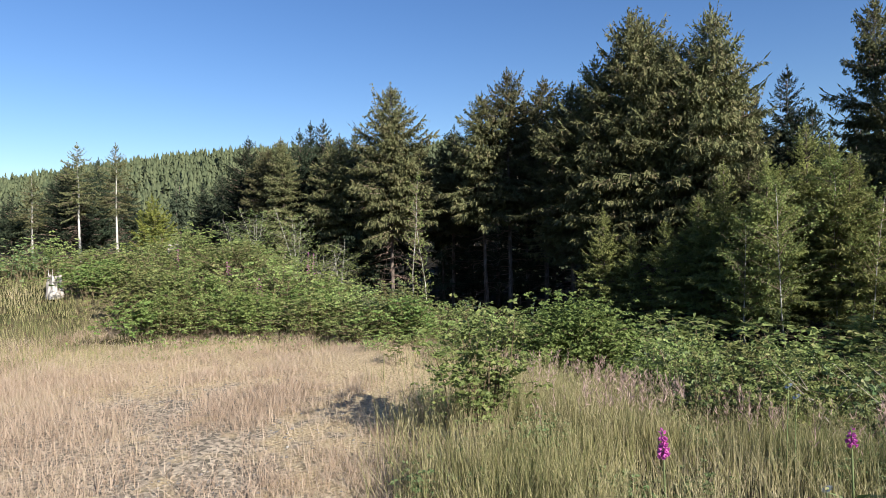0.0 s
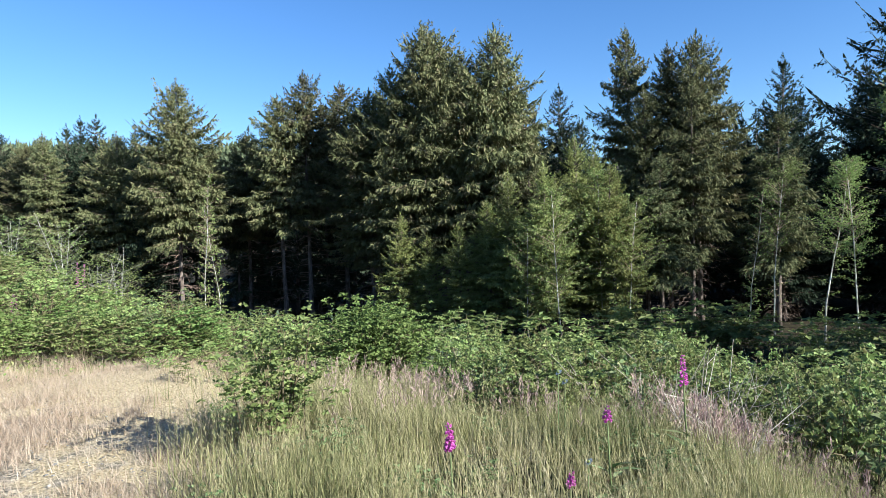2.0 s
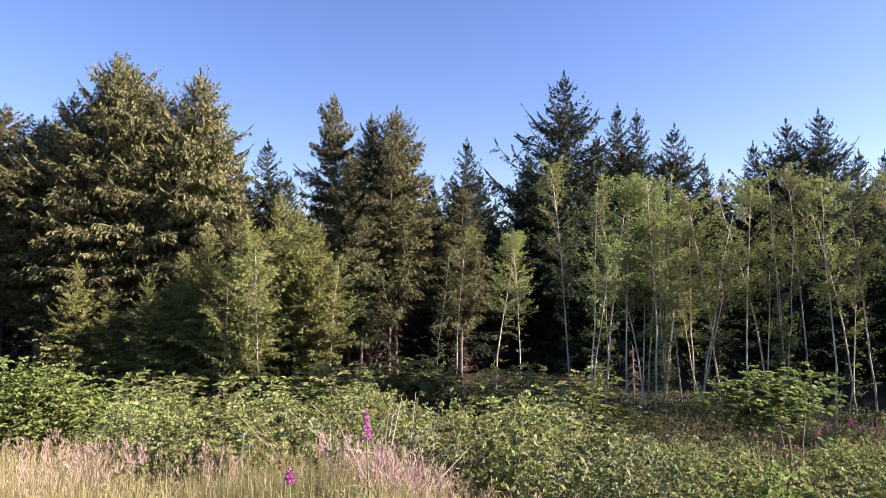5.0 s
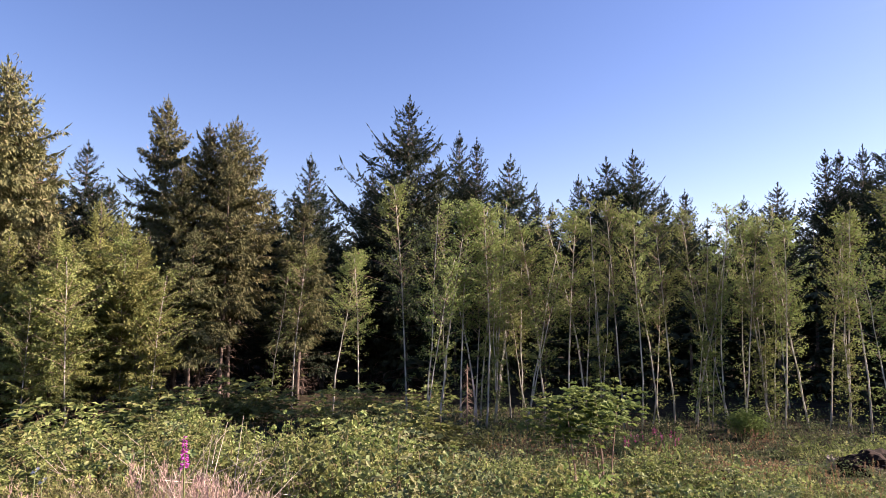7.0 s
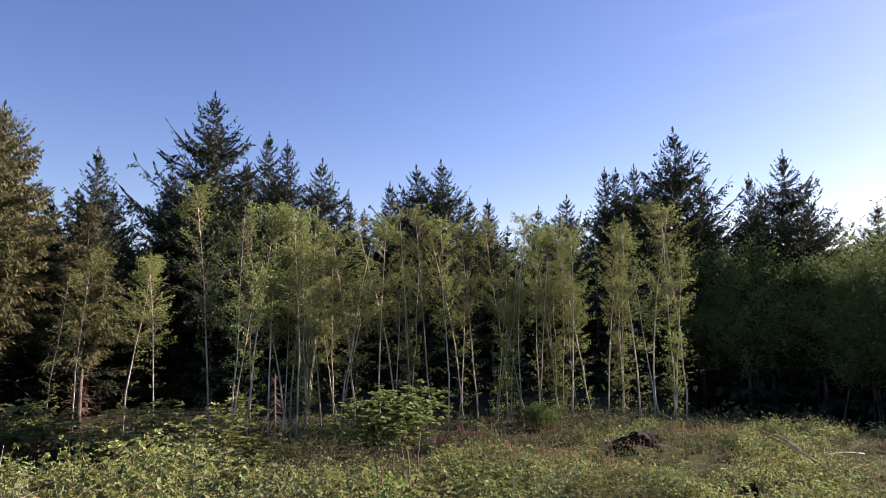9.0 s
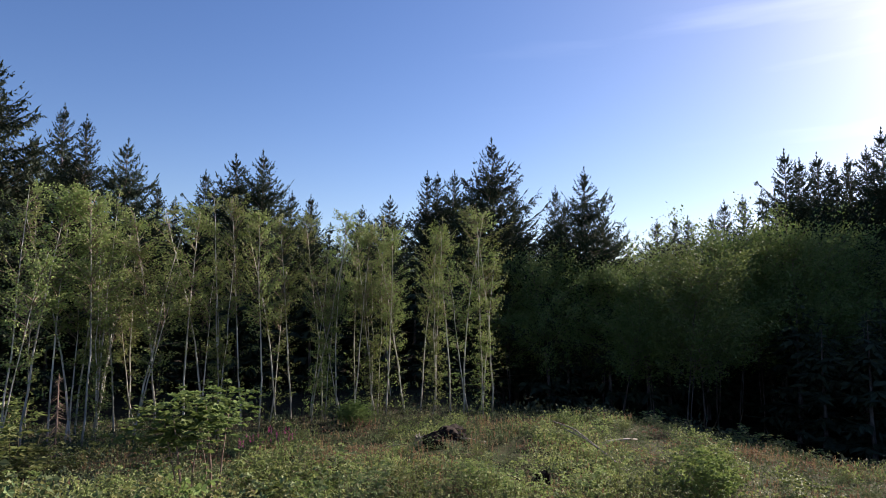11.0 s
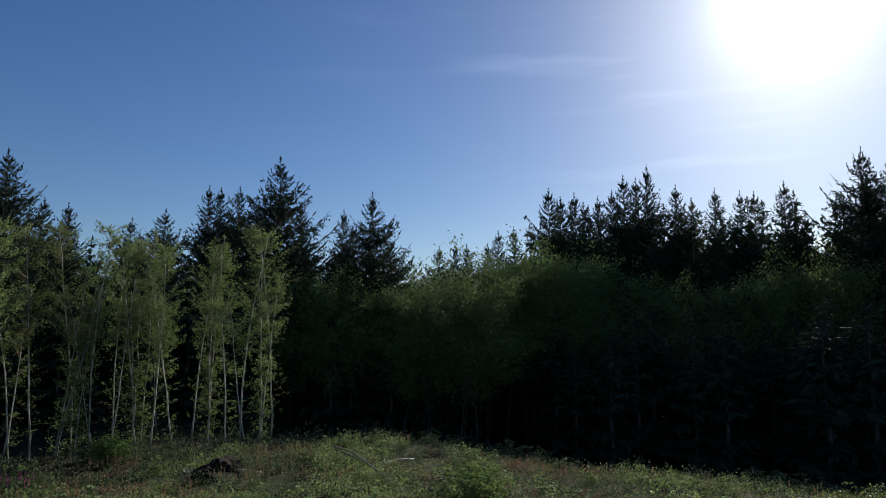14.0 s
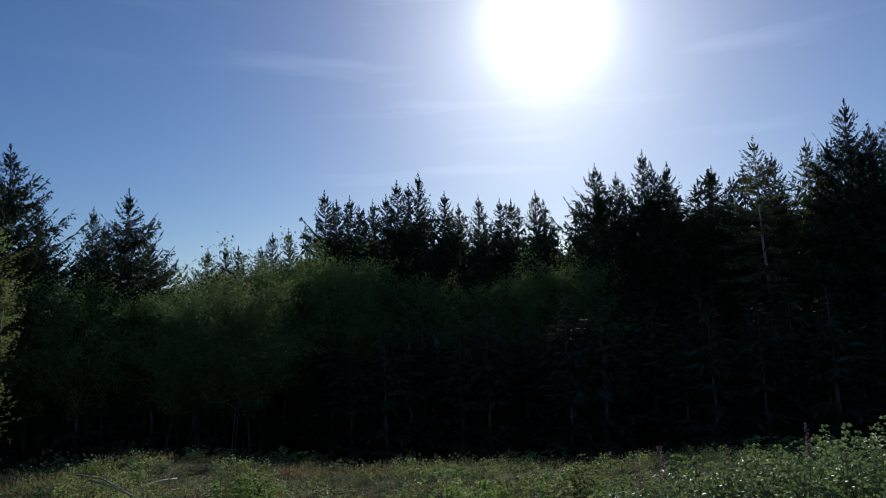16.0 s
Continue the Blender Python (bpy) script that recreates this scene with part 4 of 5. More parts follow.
def dead_shrub(x, y, high, seed):
    """Bare forked twigs of a dead shrub."""
    rg = np.random.default_rng(seed)
    root = new("dead_shrub")
    root.location = (x, y, ground_z(x, y))
    for i in range(5):
        h = Heap()
        o = np.array([rg.normal(0, 0.45), rg.normal(0, 0.45), 1.0])
        ln = high * rg.uniform(0.7, 1.05)
        mid = o * ln * 0.55 + rg.normal(0, 0.1, 3)
        h.tube([(0, 0, 0), mid, mid + (o + rg.normal(0, 0.35, 3)) * ln * 0.45], [0.006, 0.004, 0.0015], 4)
        for j in range(7):
            b = mid * rg.uniform(0.5, 1.1) + o * ln * 0.3 * rg.random()
            h.spike(b, b + (o * 0.6 + rg.normal(0, 0.6, 3)) * rg.uniform(0.15, 0.4), 0.004)
        part("dead_stem", h.mesh("dead_stem", M_DEADWOOD), root)
    return tagged(root, "bare grey twigs of a dead shrub among brambles", "bush", "dead shrubs")


for i, (az, d, high) in enumerate(((-9.5, 5.4, 0.95), (-6.8, 5.8, 1.1), (-4.6, 5.4, 1.0), (-12.5, 6.2, 1.2), (-1.5, 6.2, 1.2), (-18.0, 7.2, 1.4), (-24.0, 7.8, 1.2), (2.5, 7.0, 1.3), (-6.0, 4.9, 0.8), (25.0, 12.5, 1.0))):
    dead_shrub(*pol(az, d + 0.3), high * 0.82, 170 + i)
place(ELDER, *pol(-34.2, 9.4), size=1.16, wide=1.12)
place(SAPLING, *pol(-42.6, 5.2), size=1.12, wide=1.0, turn=40)


# ---------------------------------------------------------------- grass
def grass(name, rg, xy, high, width, mat, label, bendy=0.35, plain=False):
    """Upright bent blades; plain ones are single slivers."""
    k = len(xy)
    z = np.array([ground_z(x, y) for x, y in xy]) - 0.02
    a = rg.random(k) * 6.28
    b = np.column_stack([xy, z])
    s = np.column_stack([np.cos(a), np.sin(a), np.zeros(k)]) * (width * rg.uniform(0.6, 1.3, k))[:, None] / 2
    h = (high * rg.uniform(0.5, 1.25, k))[:, None]
    t = a + rg.normal(1.57, 0.8, k)
    bend = np.column_stack([np.cos(t), np.sin(t), np.zeros(k)]) * h * (bendy * rg.random(k))[:, None]
    upw = np.array([0, 0, 1.0])
    if plain:
        v = np.stack([b - s, b + s, b + upw * h + bend], 1).reshape(-1, 3)
        i = np.arange(k) * 3
        return tagged(new(name, mesh(name, v, np.stack([i, i + 1, i + 2], 1).tolist(), mat)), label, "grass", kind="stuff")
    mid, tip = b + upw * h * 0.55 + bend * 0.3, b + upw * h + bend
    v = np.stack([b - s, b + s, mid + s * 0.7, mid - s * 0.7, tip], 1).reshape(-1, 3)
    i = np.arange(k) * 5
    fs = np.stack([i, i + 1, i + 2, i + 3], 1).tolist() + np.stack([i + 3, i + 2, i + 4], 1).tolist()
    return tagged(new(name, mesh(name, v, fs, mat)), label, "grass", kind="stuff")


def scatter(rg, k, az0, az1, d0, d1, keep=None):
    out = []
    while len(out) < k:
        az, d = rg.uniform(az0, az1), math.sqrt(rg.uniform(d0 * d0, d1 * d1))
        x, y = pol(az, d)
        if keep is None or rg.random() < keep(az, d, x, y):
            out.append((x, y))
    return np.array(out)


def tufty(x, y):
    return smooth(-0.25, 0.35, noise.noise((x * 0.9, y * 0.9, 7)) + 0.5 * noise.noise((x * 3, y * 3, 1)))


rg = np.random.default_rng(41)
grass("dry_grass", rg, scatter(rg, 120000, -84, -20, 2.6, 12, lambda a, d, x, y: (0.1 + 0.9 * tufty(x, y)) * (1 - 0.5 * cover(x, y)[0])), 0.13, 0.006, M_DRY, "short straw-coloured dry grass", 1.3, True)
grass("tall_grass", rg, scatter(rg, 66000, -54, 6, 2.4, 9.2, lambda a, d, x, y: (0.12 + 0.88 * tufty(x, y)) * smooth(-54, -36, a) * (1 - smooth(7.0, 9.2, d))), 0.36, 0.0075, M_GREENGRASS, "tall yellow-green meadow grass", 0.7, True)
grass("clearing_grass", rg, scatter(rg, 22000, 0, 122, 5, 31, lambda a, d, x, y: 0.2 + 0.8 * tufty(x, y)), 0.26, 0.02, M_HERB, "rough yellow-green growth of the clearing", 0.8, True)
grass("verge_grass", rg, scatter(rg, 16000, -20, 132, 2.0, 7.0, lambda a, d, x, y: 0.1 + 0.9 * tufty(x, y)), 0.24, 0.007, M_GREENGRASS, "rough yellow-green grass of the verge", 0.8, True)
grass("bank_grass", rg, scatter(rg, 30000, -84, -48, 9.5, 19, lambda a, d, x, y: 0.3 + 0.7 * (a < -68)), 0.15, 0.008, M_GREENGRASS, "pale grass of the spoil bank", 0.6, True)


def seed_heads(name, seed, xy, low, high, long, thick, mat, label):
    """Thin stems with upright feathery heads."""
    rg = np.random.default_rng(seed)
    stem, head = Heap(), Heap()
    for x, y in xy:
        z, h = ground_z(x, y), rg.uniform(low, high)
        l_ = rg.normal(0, 0.05, 2)
        top = np.array([x + l_[0], y + l_[1], z + h])
        k = 16
        s = rg.random(k)
        c = top + rg.normal(0, 0.007, (k, 3)) - np.array([0, 0, 1.0]) * long * s[:, None]
        head.leaves(c, rg.normal(0, 0.35, (k, 3)) + (0, 0, 1), rg.normal(0, 1, (k, 3)), long * 0.32, thick)
        stem.leaves([(x, y, z)], [top - (x, y, z)], [rg.normal(0, 1, 3)], [h * 0.95], [0.004])
    ob = tagged(new(name), label, "grass", kind="stuff")
    part("stems", stem.mesh("stems", M_GREENGRASS), ob)
    part("seed_heads", head.mesh("seed_heads", mat), ob)


rg = np.random.default_rng(43)
seed_heads("seeding_grass", 44, scatter(rg, 1000, -44, 16, 4.8, 7.8, lambda a, d, x, y: smooth(-46, -22, a) * smooth(4.2, 6.4, d) * (0.15 + 0.85 * smooth(-0.1, 0.5, noise.noise((x * 0.8 + 5, y * 0.8, 2))))), 0.36, 0.64, 0.16, 0.0065, M_PINKHEAD, "pinkish seed heads of tall soft grass")
seed_heads("plume_grass", 56, scatter(rg, 340, -10, 17, 4.4, 6.4), 0.26, 0.54, 0.17, 0.0075, M_PINKHEAD, "pinkish plumes of grass before the thicket")
seed_heads("straw_heads", 45, scatter(rg, 2600, -52, 8, 2.8, 7.5, lambda a, d, x, y: smooth(-52, -38, a) * (0.2 + 0.8 * tufty(x, y))), 0.24, 0.58, 0.09, 0.0032, M_GREENGRASS, "straw-coloured seed heads of meadow grass")


def low_growth(name, seed, xy, size, high, mat, label):
    """Leaves of low plants in uneven mounds over the ground."""
    rg = np.random.default_rng(seed)
    h = np.array([high * (0.25 + 0.75 * tufty(x * 1.3 + 2, y * 1.3)) for x, y in xy])
    z = np.array([ground_z(x, y) for x, y in xy]) + h * rg.random(len(xy)) ** 0.6
    k = len(xy)
    heap = Heap()
    q = size * rg.uniform(0.5, 1.2, k)
    heap.leaves(np.column_stack([xy, z]), rg.normal(0, 1, (k, 3)) * (1, 1, 0.5), rg.normal(0, 0.5, (k, 3)) + (0, 0, 1), q, q * 0.55)
    return tagged(new(name, heap.mesh(name, mat)), label, "plants", kind="stuff")


def clumps(name, seed, centres, size, wide, high, leaves, mat, label):
    """Low plants standing in rounded clumps of many leaves."""
    rg = np.random.default_rng(seed)
    heap = Heap()
    for x, y in centres:
        r, h = wide * rg.uniform(0.5, 1.4), high * rg.uniform(0.4, 1.4)
        k = max(int(leaves * r / wide), 8)
        a, q = rg.random(k) * 6.28, np.sqrt(rg.random(k))
        px, py = x + np.cos(a) * q * r, y + np.sin(a) * q * r
        top = h * (1 - 0.8 * q ** 2) * rg.random(k) ** 0.35
        pz = np.array([ground_z(u, v) for u, v in zip(px, py)]) + top + rg.normal(0, 0.03, k)
        out = np.column_stack([np.cos(a) * q, np.sin(a) * q, np.full(k, 0.25)])
        ln = size * rg.uniform(0.5, 1.25) * rg.uniform(0.7, 1.2, k)
        heap.leaves(np.column_stack([px, py, pz]), out + rg.normal(0, 0.6, (k, 3)), out * 0.7 + rg.normal(0, 0.45, (k, 3)) + (0, 0, 0.8), ln, ln * rg.uniform(0.4, 0.65))
    return tagged(new(name, heap.mesh(name, mat)), label, "plants", kind="stuff")


def patch(x, y, shift):
    return smooth(-0.05, 0.25, noise.noise((x * 0.33 + shift, y * 0.33, shift)))


clumps("clearing_growth", 46, scatter(rg, 2250, 4, 118, 3.6, 27, lambda a, d, x, y: 0.35 + 0.65 * patch(x, y, 3)), 0.085, 0.4, 0.46, 46, M_HERB, "low leafy growth of the clearing")
clumps("salal_growth", 47, scatter(rg, 1050, 12, 110, 7, 25, lambda a, d, x, y: patch(x, y, 8)), 0.085, 0.36, 0.5, 60, M_BRAMBLE, "bright green leafy mounds of the clearing")
clumps("withered_growth", 49, scatter(rg, 480, 10, 100, 8, 25, lambda a, d, x, y: patch(x, y, 13)), 0.1, 0.36, 0.22, 46, M_WITHER, "reddish brown withered growth of the clearing")
# added growth whose dark colour stands for the shade below the trees
clumps("thicket_floor", 52, scatter(rg, 620, -46, 18, 13, 27), 0.14, 0.6, 0.5, 44, M_DEEP_SHADE, "undergrowth between thicket and forest, darkened for the shade there")
clumps("forest_edge_growth", 53, scatter(rg, 330, 20, 122, 25, 42), 0.2, 0.8, 0.6, 44, M_DEEP_SHADE, "undergrowth at the foot of the forest, darkened for the shade there")
seed_heads("fireweed", 55, scatter(rg, 26, 26.5, 31.5, 20, 23), 0.35, 0.65, 0.2, 0.014, M_FIREWEED, "pink flowering fireweed at the foot of the alders")
seed_heads("clearing_seed_heads", 54, scatter(rg, 1500, 12, 92, 9, 25, lambda a, d, x, y: patch(x, y, 21)), 0.25, 0.5, 0.16, 0.014, M_WITHER, "reddish seed heads over the clearing")
low_growth("bank_growth", 48, scatter(rg, 26000, -84, -6, 9.2, 19, lambda a, d, x, y: smooth(9.2, 10.6, d) * (1 - 0.96 * (a < -71 and d < 14.5))), 0.062, 0.24, M_BRAMBLE, "low bramble shoots over the bank")

# ---------------------------------------------------------------- flowers, stumps and fallen wood
def bell_mesh(mat):
    h = Heap()
    ring = [(0.0, 0.004), (0.02, 0.009), (0.036, 0.011), (0.046, 0.017)]
    v = [(r * math.cos(k * 1.0472), r * math.sin(k * 1.0472), z) for z, r in ring for k in range(6)]
    f = [(i * 6 + k, i * 6 + (k + 1) % 6, i * 6 + 6 + (k + 1) % 6, i * 6 + 6 + k) for i in range(3) for k in range(6)]
    h.put(v, f + [(5, 4, 3, 2, 1, 0)])
    return h.mesh("bell", mat, True)


BELL, FADED_BELL = bell_mesh(M_FOX), bell_mesh(M_FADED)


def foxglove(x, y, top, spike, bells, seed, label, faded=False):
    """A foxglove: stem, leaf rosette and hanging bells round the upper stem."""
    rg = np.random.default_rng(seed)
    z = ground_z(x, y)
    root = new("foxglove")
    root.location = (x, y, z)
    high = max(top - z, 0.3)
    stem, leaf, bud = Heap(), Heap(), Heap()
    bend = rg.normal(0, 0.02, 2)
    line = [(0, 0, 0), (bend[0], bend[1], high * 0.5), (bend[0] * 1.4, bend[1] * 1.4, high)]
    stem.tube(line, [0.007, 0.006, 0.003], 5)
    k = 14
    a = rg.random(k) * 6.28
    h = high * 0.5 * rg.random(k) ** 2
    leaf.leaves(np.column_stack([0 * a, 0 * a, h]), np.column_stack([np.cos(a), np.sin(a), rg.uniform(0, 0.7, k)]), np.tile((0, 0, 1.0), (k, 1)), rg.uniform(0.1, 0.2, k), 0.05)
    k = 12
    a = rg.random(k) * 6.28
    h = high - 0.04 * rg.random(k)
    bud.leaves(np.column_stack([np.full(k, bend[0] * 1.4), np.full(k, bend[1] * 1.4), h]), np.column_stack([np.cos(a), np.sin(a), rg.uniform(0, 1, k)]), rg.normal(0, 1, (k, 3)), 0.022, 0.012)
    stalk = part("stem", stem.mesh("stem", M_HERB, True), root)
    tagged(part("leaf_rosette", leaf.mesh("leaf_rosette", M_HERB), root, "long dull green leaves"), kind="stuff")
    part("bud_tip", bud.mesh("bud_tip", M_FADED if faded else M_FOX), root, "closed buds")
    for i in range(bells):
        h = high - 0.02 - spike * (i + rg.random() * 0.6) / bells
        a = i * 2.4 + rg.normal(0, 0.3)
        s_ = h / high
        ob = part("bell", FADED_BELL if faded else BELL, stalk)
        ob.matrix_basis = Matrix.Translation((bend[0] * 1.4 * s_, bend[1] * 1.4 * s_, h)) @ Matrix.Rotation(a, 4, 'Z') @ Matrix.Rotation(radians(115 + rg.normal(0, 8)), 4, 'Y') @ Matrix.Scale(0.42 + 0.26 * i / bells, 4)
    return tagged(root, label, "flower", "foxgloves")


# bearing, distance, height of the top over the lay-by, length of the spike
for i, (az, d, top, spike) in enumerate(((-27.6, 3.3, 0.72, 0.09), (-14.6, 3.9, 0.66, 0.06), (-8.4, 4.6, 0.82, 0.17), (-18.6, 3.6, 0.36, 0.04))):
    foxglove(*pol(az, d), top, spike, 26 if spike > 0.08 else 16, 60 + i, "foxglove with magenta bells in tall grass")
for i, (az, d, top, spike) in enumerate(((99.2, 8.0, 0.13, 0.4), (99.7, 8.1, 0.12, 0.36), (110.2, 7.6, 0.46, 0.3), (104.1, 7.9, 0.19, 0.26), (89.1, 9.0, -0.5, 0.3), (81.0, 9.5, -0.6, 0.26), (97.6, 8.2, -0.14, 0.24))):
    foxglove(*pol(az, d), top + 0.12, spike, 22, 80 + i, "tall foxglove going over, dull purple bells, among brambles", True)
for i, (az, d, top) in enumerate(((-63.9, 13.2, 0.85), (-63.5, 13.4, 0.75), (-61.7, 12.4, 0.55), (-61.2, 12.2, 0.5), (-57.4, 13.0, 1.0), (-57.0, 13.2, 0.95), (-67.8, 13.8, 1.1), (-62.4, 12.8, 0.6))):
    foxglove(*pol(az, d), top + 0.35, 0.4, 18, 100 + i, "foxglove with faded pink bells on the bramble bank")


def daisy(x, y, top, seed):
    rg = np.random.default_rng(seed)
    z = ground_z(x, y)
    root = new("daisy")
    root.location = (x, y, z)
    high = top - z
    stem, ray, eye = Heap(), Heap(), Heap()
    stem.tube([(0, 0, 0), (0.01, 0, high * 0.6), (0.015, 0.01, high)], [0.003, 0.003, 0.002], 4)
    a = np.arange(14) * 0.4488
    tilt = np.array([-0.5, -0.5, 1.0])
    ray.leaves(np.tile((0.015, 0.01, high), (14, 1)), np.column_stack([np.cos(a), np.sin(a), 0.5 * np.cos(a) + 0.5 * np.sin(a)]), np.tile(tilt, (14, 1)), 0.03, 0.011)
    eye.tube([(0.015, 0.01, high), (0.011, 0.006, high + 0.008)], [0.011, 0.007], 8)
    part("stem", stem.mesh("stem", M_HERB, True), root)
    tagged(part("petal_ring", ray.mesh("petal_ring", M_WHITE), root, "white petals"), kind="stuff")
    part("flower_eye", eye.mesh("flower_eye", M_FERN), root, "yellow centre")
    return tagged(root, "white ox-eye daisy at the grass edge", "flower", "daisies")


for i, (az, d, top) in enumerate(((-18.9, 4.7, 0.66), (-18.4, 4.6, 0.62), (-16.8, 3.7, 0.4), (-52.6, 9.0, 0.3), (-51.0, 8.8, 0.28))):
    daisy(*pol(az, d), top, 130 + i)


def stump(x, y, high, radius, seed, mat, label, jag=0.5):
    """A broken stump: flared foot, ragged top, with splinters."""
    rg = np.random.default_rng(seed)
    root = new("tree_stump")
    root.location = (x, y, ground_z(x, y) - 0.04)
    body = Heap()
    sides, rings = 14, 6
    ragged = rg.uniform(1 - jag, 1.0, sides)
    lump = rg.uniform(0.72, 1.2, sides)
    v = []
    for i in range(rings):
        t = i / (rings - 1)
        for k in range(sides):
            a = 6.283 * k / sides
            r = radius * (1 + 0.4 * (1 - t) ** 3) * lump[k] * (1 + 0.12 * math.sin(3 * a + seed) + rg.normal(0, 0.07))
            v.append((r * math.cos(a), r * math.sin(a), high * t * (ragged[k] if i == rings - 1 else 0.9 * min(1, ragged[k] + 0.2))))
    f = [(i * sides + k, i * sides + (k + 1) % sides, (i + 1) * sides + (k + 1) % sides, (i + 1) * sides + k) for i in range(rings - 1) for k in range(sides)]
    v.append((0, 0, high * (1 - jag) * 0.8))
    top = (rings - 1) * sides
    f += [(top + k, top + (k + 1) % sides, len(v) - 1) for k in range(sides)]
    body.put(v, f)
    block = part("stump_body", body.mesh("stump_body", mat), root)
    for k in range(3):
        a = rg.random() * 6.28
        sp = Heap()
        o = np.array([math.cos(a), math.sin(a), 0]) * radius * 0.75
        sp.spike(o + (0, 0, high * 0.5), o * 1.1 + (0, 0, high * rg.uniform(1.0, 1.15)), radius * 0.2)
        part("splinter", sp.mesh("splinter", mat), block)
    return tagged(root, label, "stump", "old stumps")


stump(*pol(-76.4, 14.0), 0.52, 0.11, 3, M_BLEACHED, "pale bleached broken stump on the grassy bank", 0.36)
stump(*pol(-68.0, 17.0), 0.62, 0.15, 5, M_BLEACHED, "pale ragged stump behind brambles on the bank", 0.4)
stump(*pol(42.0, 20.9), 0.36, 0.15, 6, M_GREYWOOD, "grey rotten stump in the clearing", 0.4)


for i, (az, d, high, r) in enumerate(((52.4, 15.6, 0.34, 0.2), (49.6, 15.2, 0.28, 0.24), (35.0, 17.2, 0.4, 0.2), (57.6, 15.8, 0.26, 0.26), (31.0, 19.0, 0.35, 0.16), (69.0, 16.4, 0.34, 0.2), (25.4, 15.0, 0.36, 0.2))):
    stump(*pol(az, d), high, r, 20 + i, M_SOIL, "low dark rotten stump among growth of the clearing", 0.35)


def log(name, pts, radius, mat, label, category="log", seed=0):
    """A fallen stem: tapered bent tube with a snapped end and a few twig stubs."""
    rg = np.random.default_rng(seed)
    root = new(name)
    o = np.array([pts[0][0], pts[0][1], ground_z(*pts[0][:2])])
    root.location = o
    body = Heap()
    line = [(x - o[0], y - o[1], ground_z(x, y) + up - o[2]) for x, y, up in pts]
    n = len(line)
    body.tube(line, [radius * (1 - 0.55 * i / (n - 1)) for i in range(n)], 8)
    part("stem", body.mesh("stem", mat, True), root)
    for k in range(3):
        i = rg.integers(0, n - 1)
        p = np.array(line[i]) * 0.5 + np.array(line[i + 1]) * 0.5
        st = Heap()
        st.spike(p, p + (rg.normal(0, 0.15), rg.normal(0, 0.15), 0.12 + 0.15 * rg.random()), radius * 0.35)
        part("twig_stub", st.mesh("twig_stub", mat), root)
    return tagged(root, label, category, "fallen wood")


def along(az0, d0, az1, d1, ups):
    out = []
    for i, u in enumerate(ups):
        t = i / (len(ups) - 1)
        out.append((*pol(az0 + (az1 - az0) * t, d0 + (d1 - d0) * t), u))
    return out


log("fallen_log", along(-73.9, 14.8, -72.6, 15.1, (0.06, 0.08, 0.06)), 0.07, M_DEADWOOD, "short pale log lying on the bank", seed=1)
log("fallen_log", along(57.2, 19.6, 60.2, 20.6, (0.18, 0.26, 0.3, 0.3)), 0.045, M_DEADWOOD, "pale log lying in the clearing", seed=2)
log("fallen_branch", along(53.4, 21.5, 60.0, 15.2, (0.42, 0.5, 0.42, 0.36, 0.3)), 0.026, M_GREYWOOD, "long thin grey fallen branch in low growth", "branch", 3)
log("fallen_branch", along(54.2, 20.4, 60.8, 14.8, (0.4, 0.44, 0.4, 0.34, 0.25)), 0.02, M_GREYWOOD, "thin grey fallen branch in low growth", "branch", 4)
for i, (az, d, turn) in enumerate(((69.6, 13.6, 1.2), (70.4, 13.4, -2.0), (71.2, 13.8, 1.8), (72.0, 13.6, -1.0), (65.6, 14.5, 0.8), (25.8, 14.0, 2.4), (38.1, 19.5, 2.2), (47.6, 20.0, -2.6), (33.0, 17.0, 2.5), (77.5, 13.0, 1.5))):
    log("fallen_branch", along(az, d, az + turn, d - 0.8, (0.1, 0.3, 0.42)), 0.016, M_GREYWOOD, "bleached broken branch sticking out of low growth", "branch", 10 + i)


def root_wad(az, d):
    """An upturned root plate: a lump of dark soil with root ends."""
    rg = np.random.default_rng(9)
    x, y = pol(az, d)
    root = new("root_plate")
    root.location = (x, y, ground_z(x, y) - 0.08)
    bm = bmesh.new()
    bmesh.ops.create_icosphere(bm, subdivisions=4, radius=1.0)
    for v in bm.verts:
        n_ = 1 + 0.3 * noise.noise(v.co * 1.7) + 0.16 * noise.noise(v.co * 4.5) + 0.06 * noise.noise(v.co * 11)
        v.co = Vector((v.co.x * 0.85 * n_, v.co.y * 0.6 * n_, max(v.co.z, -0.1) * 0.62 * n_))
    me = bpy.data.meshes.new("soil_lump")
    bm.to_mesh(me)
    bm.free()
    me.materials.append(M_SOIL)
    part("soil_lump", me, root)
    for i in range(9):
        a = rg.random() * 6.28
        h = Heap()
        p = np.array([0.5 * math.cos(a), 0.35 * math.sin(a), 0.2 + 0.2 * rg.random()])
        h.spike(p, p * (1.5, 1.5, 1.0) + (0, 0, rg.uniform(-0.1, 0.25)), 0.03)
        part("root_end", h.mesh("root_end", M_TWIG), root)
    return tagged(root, "upturned root plate of dark brown soil in the clearing", "root plate")


root_wad(44.3, 20.6)


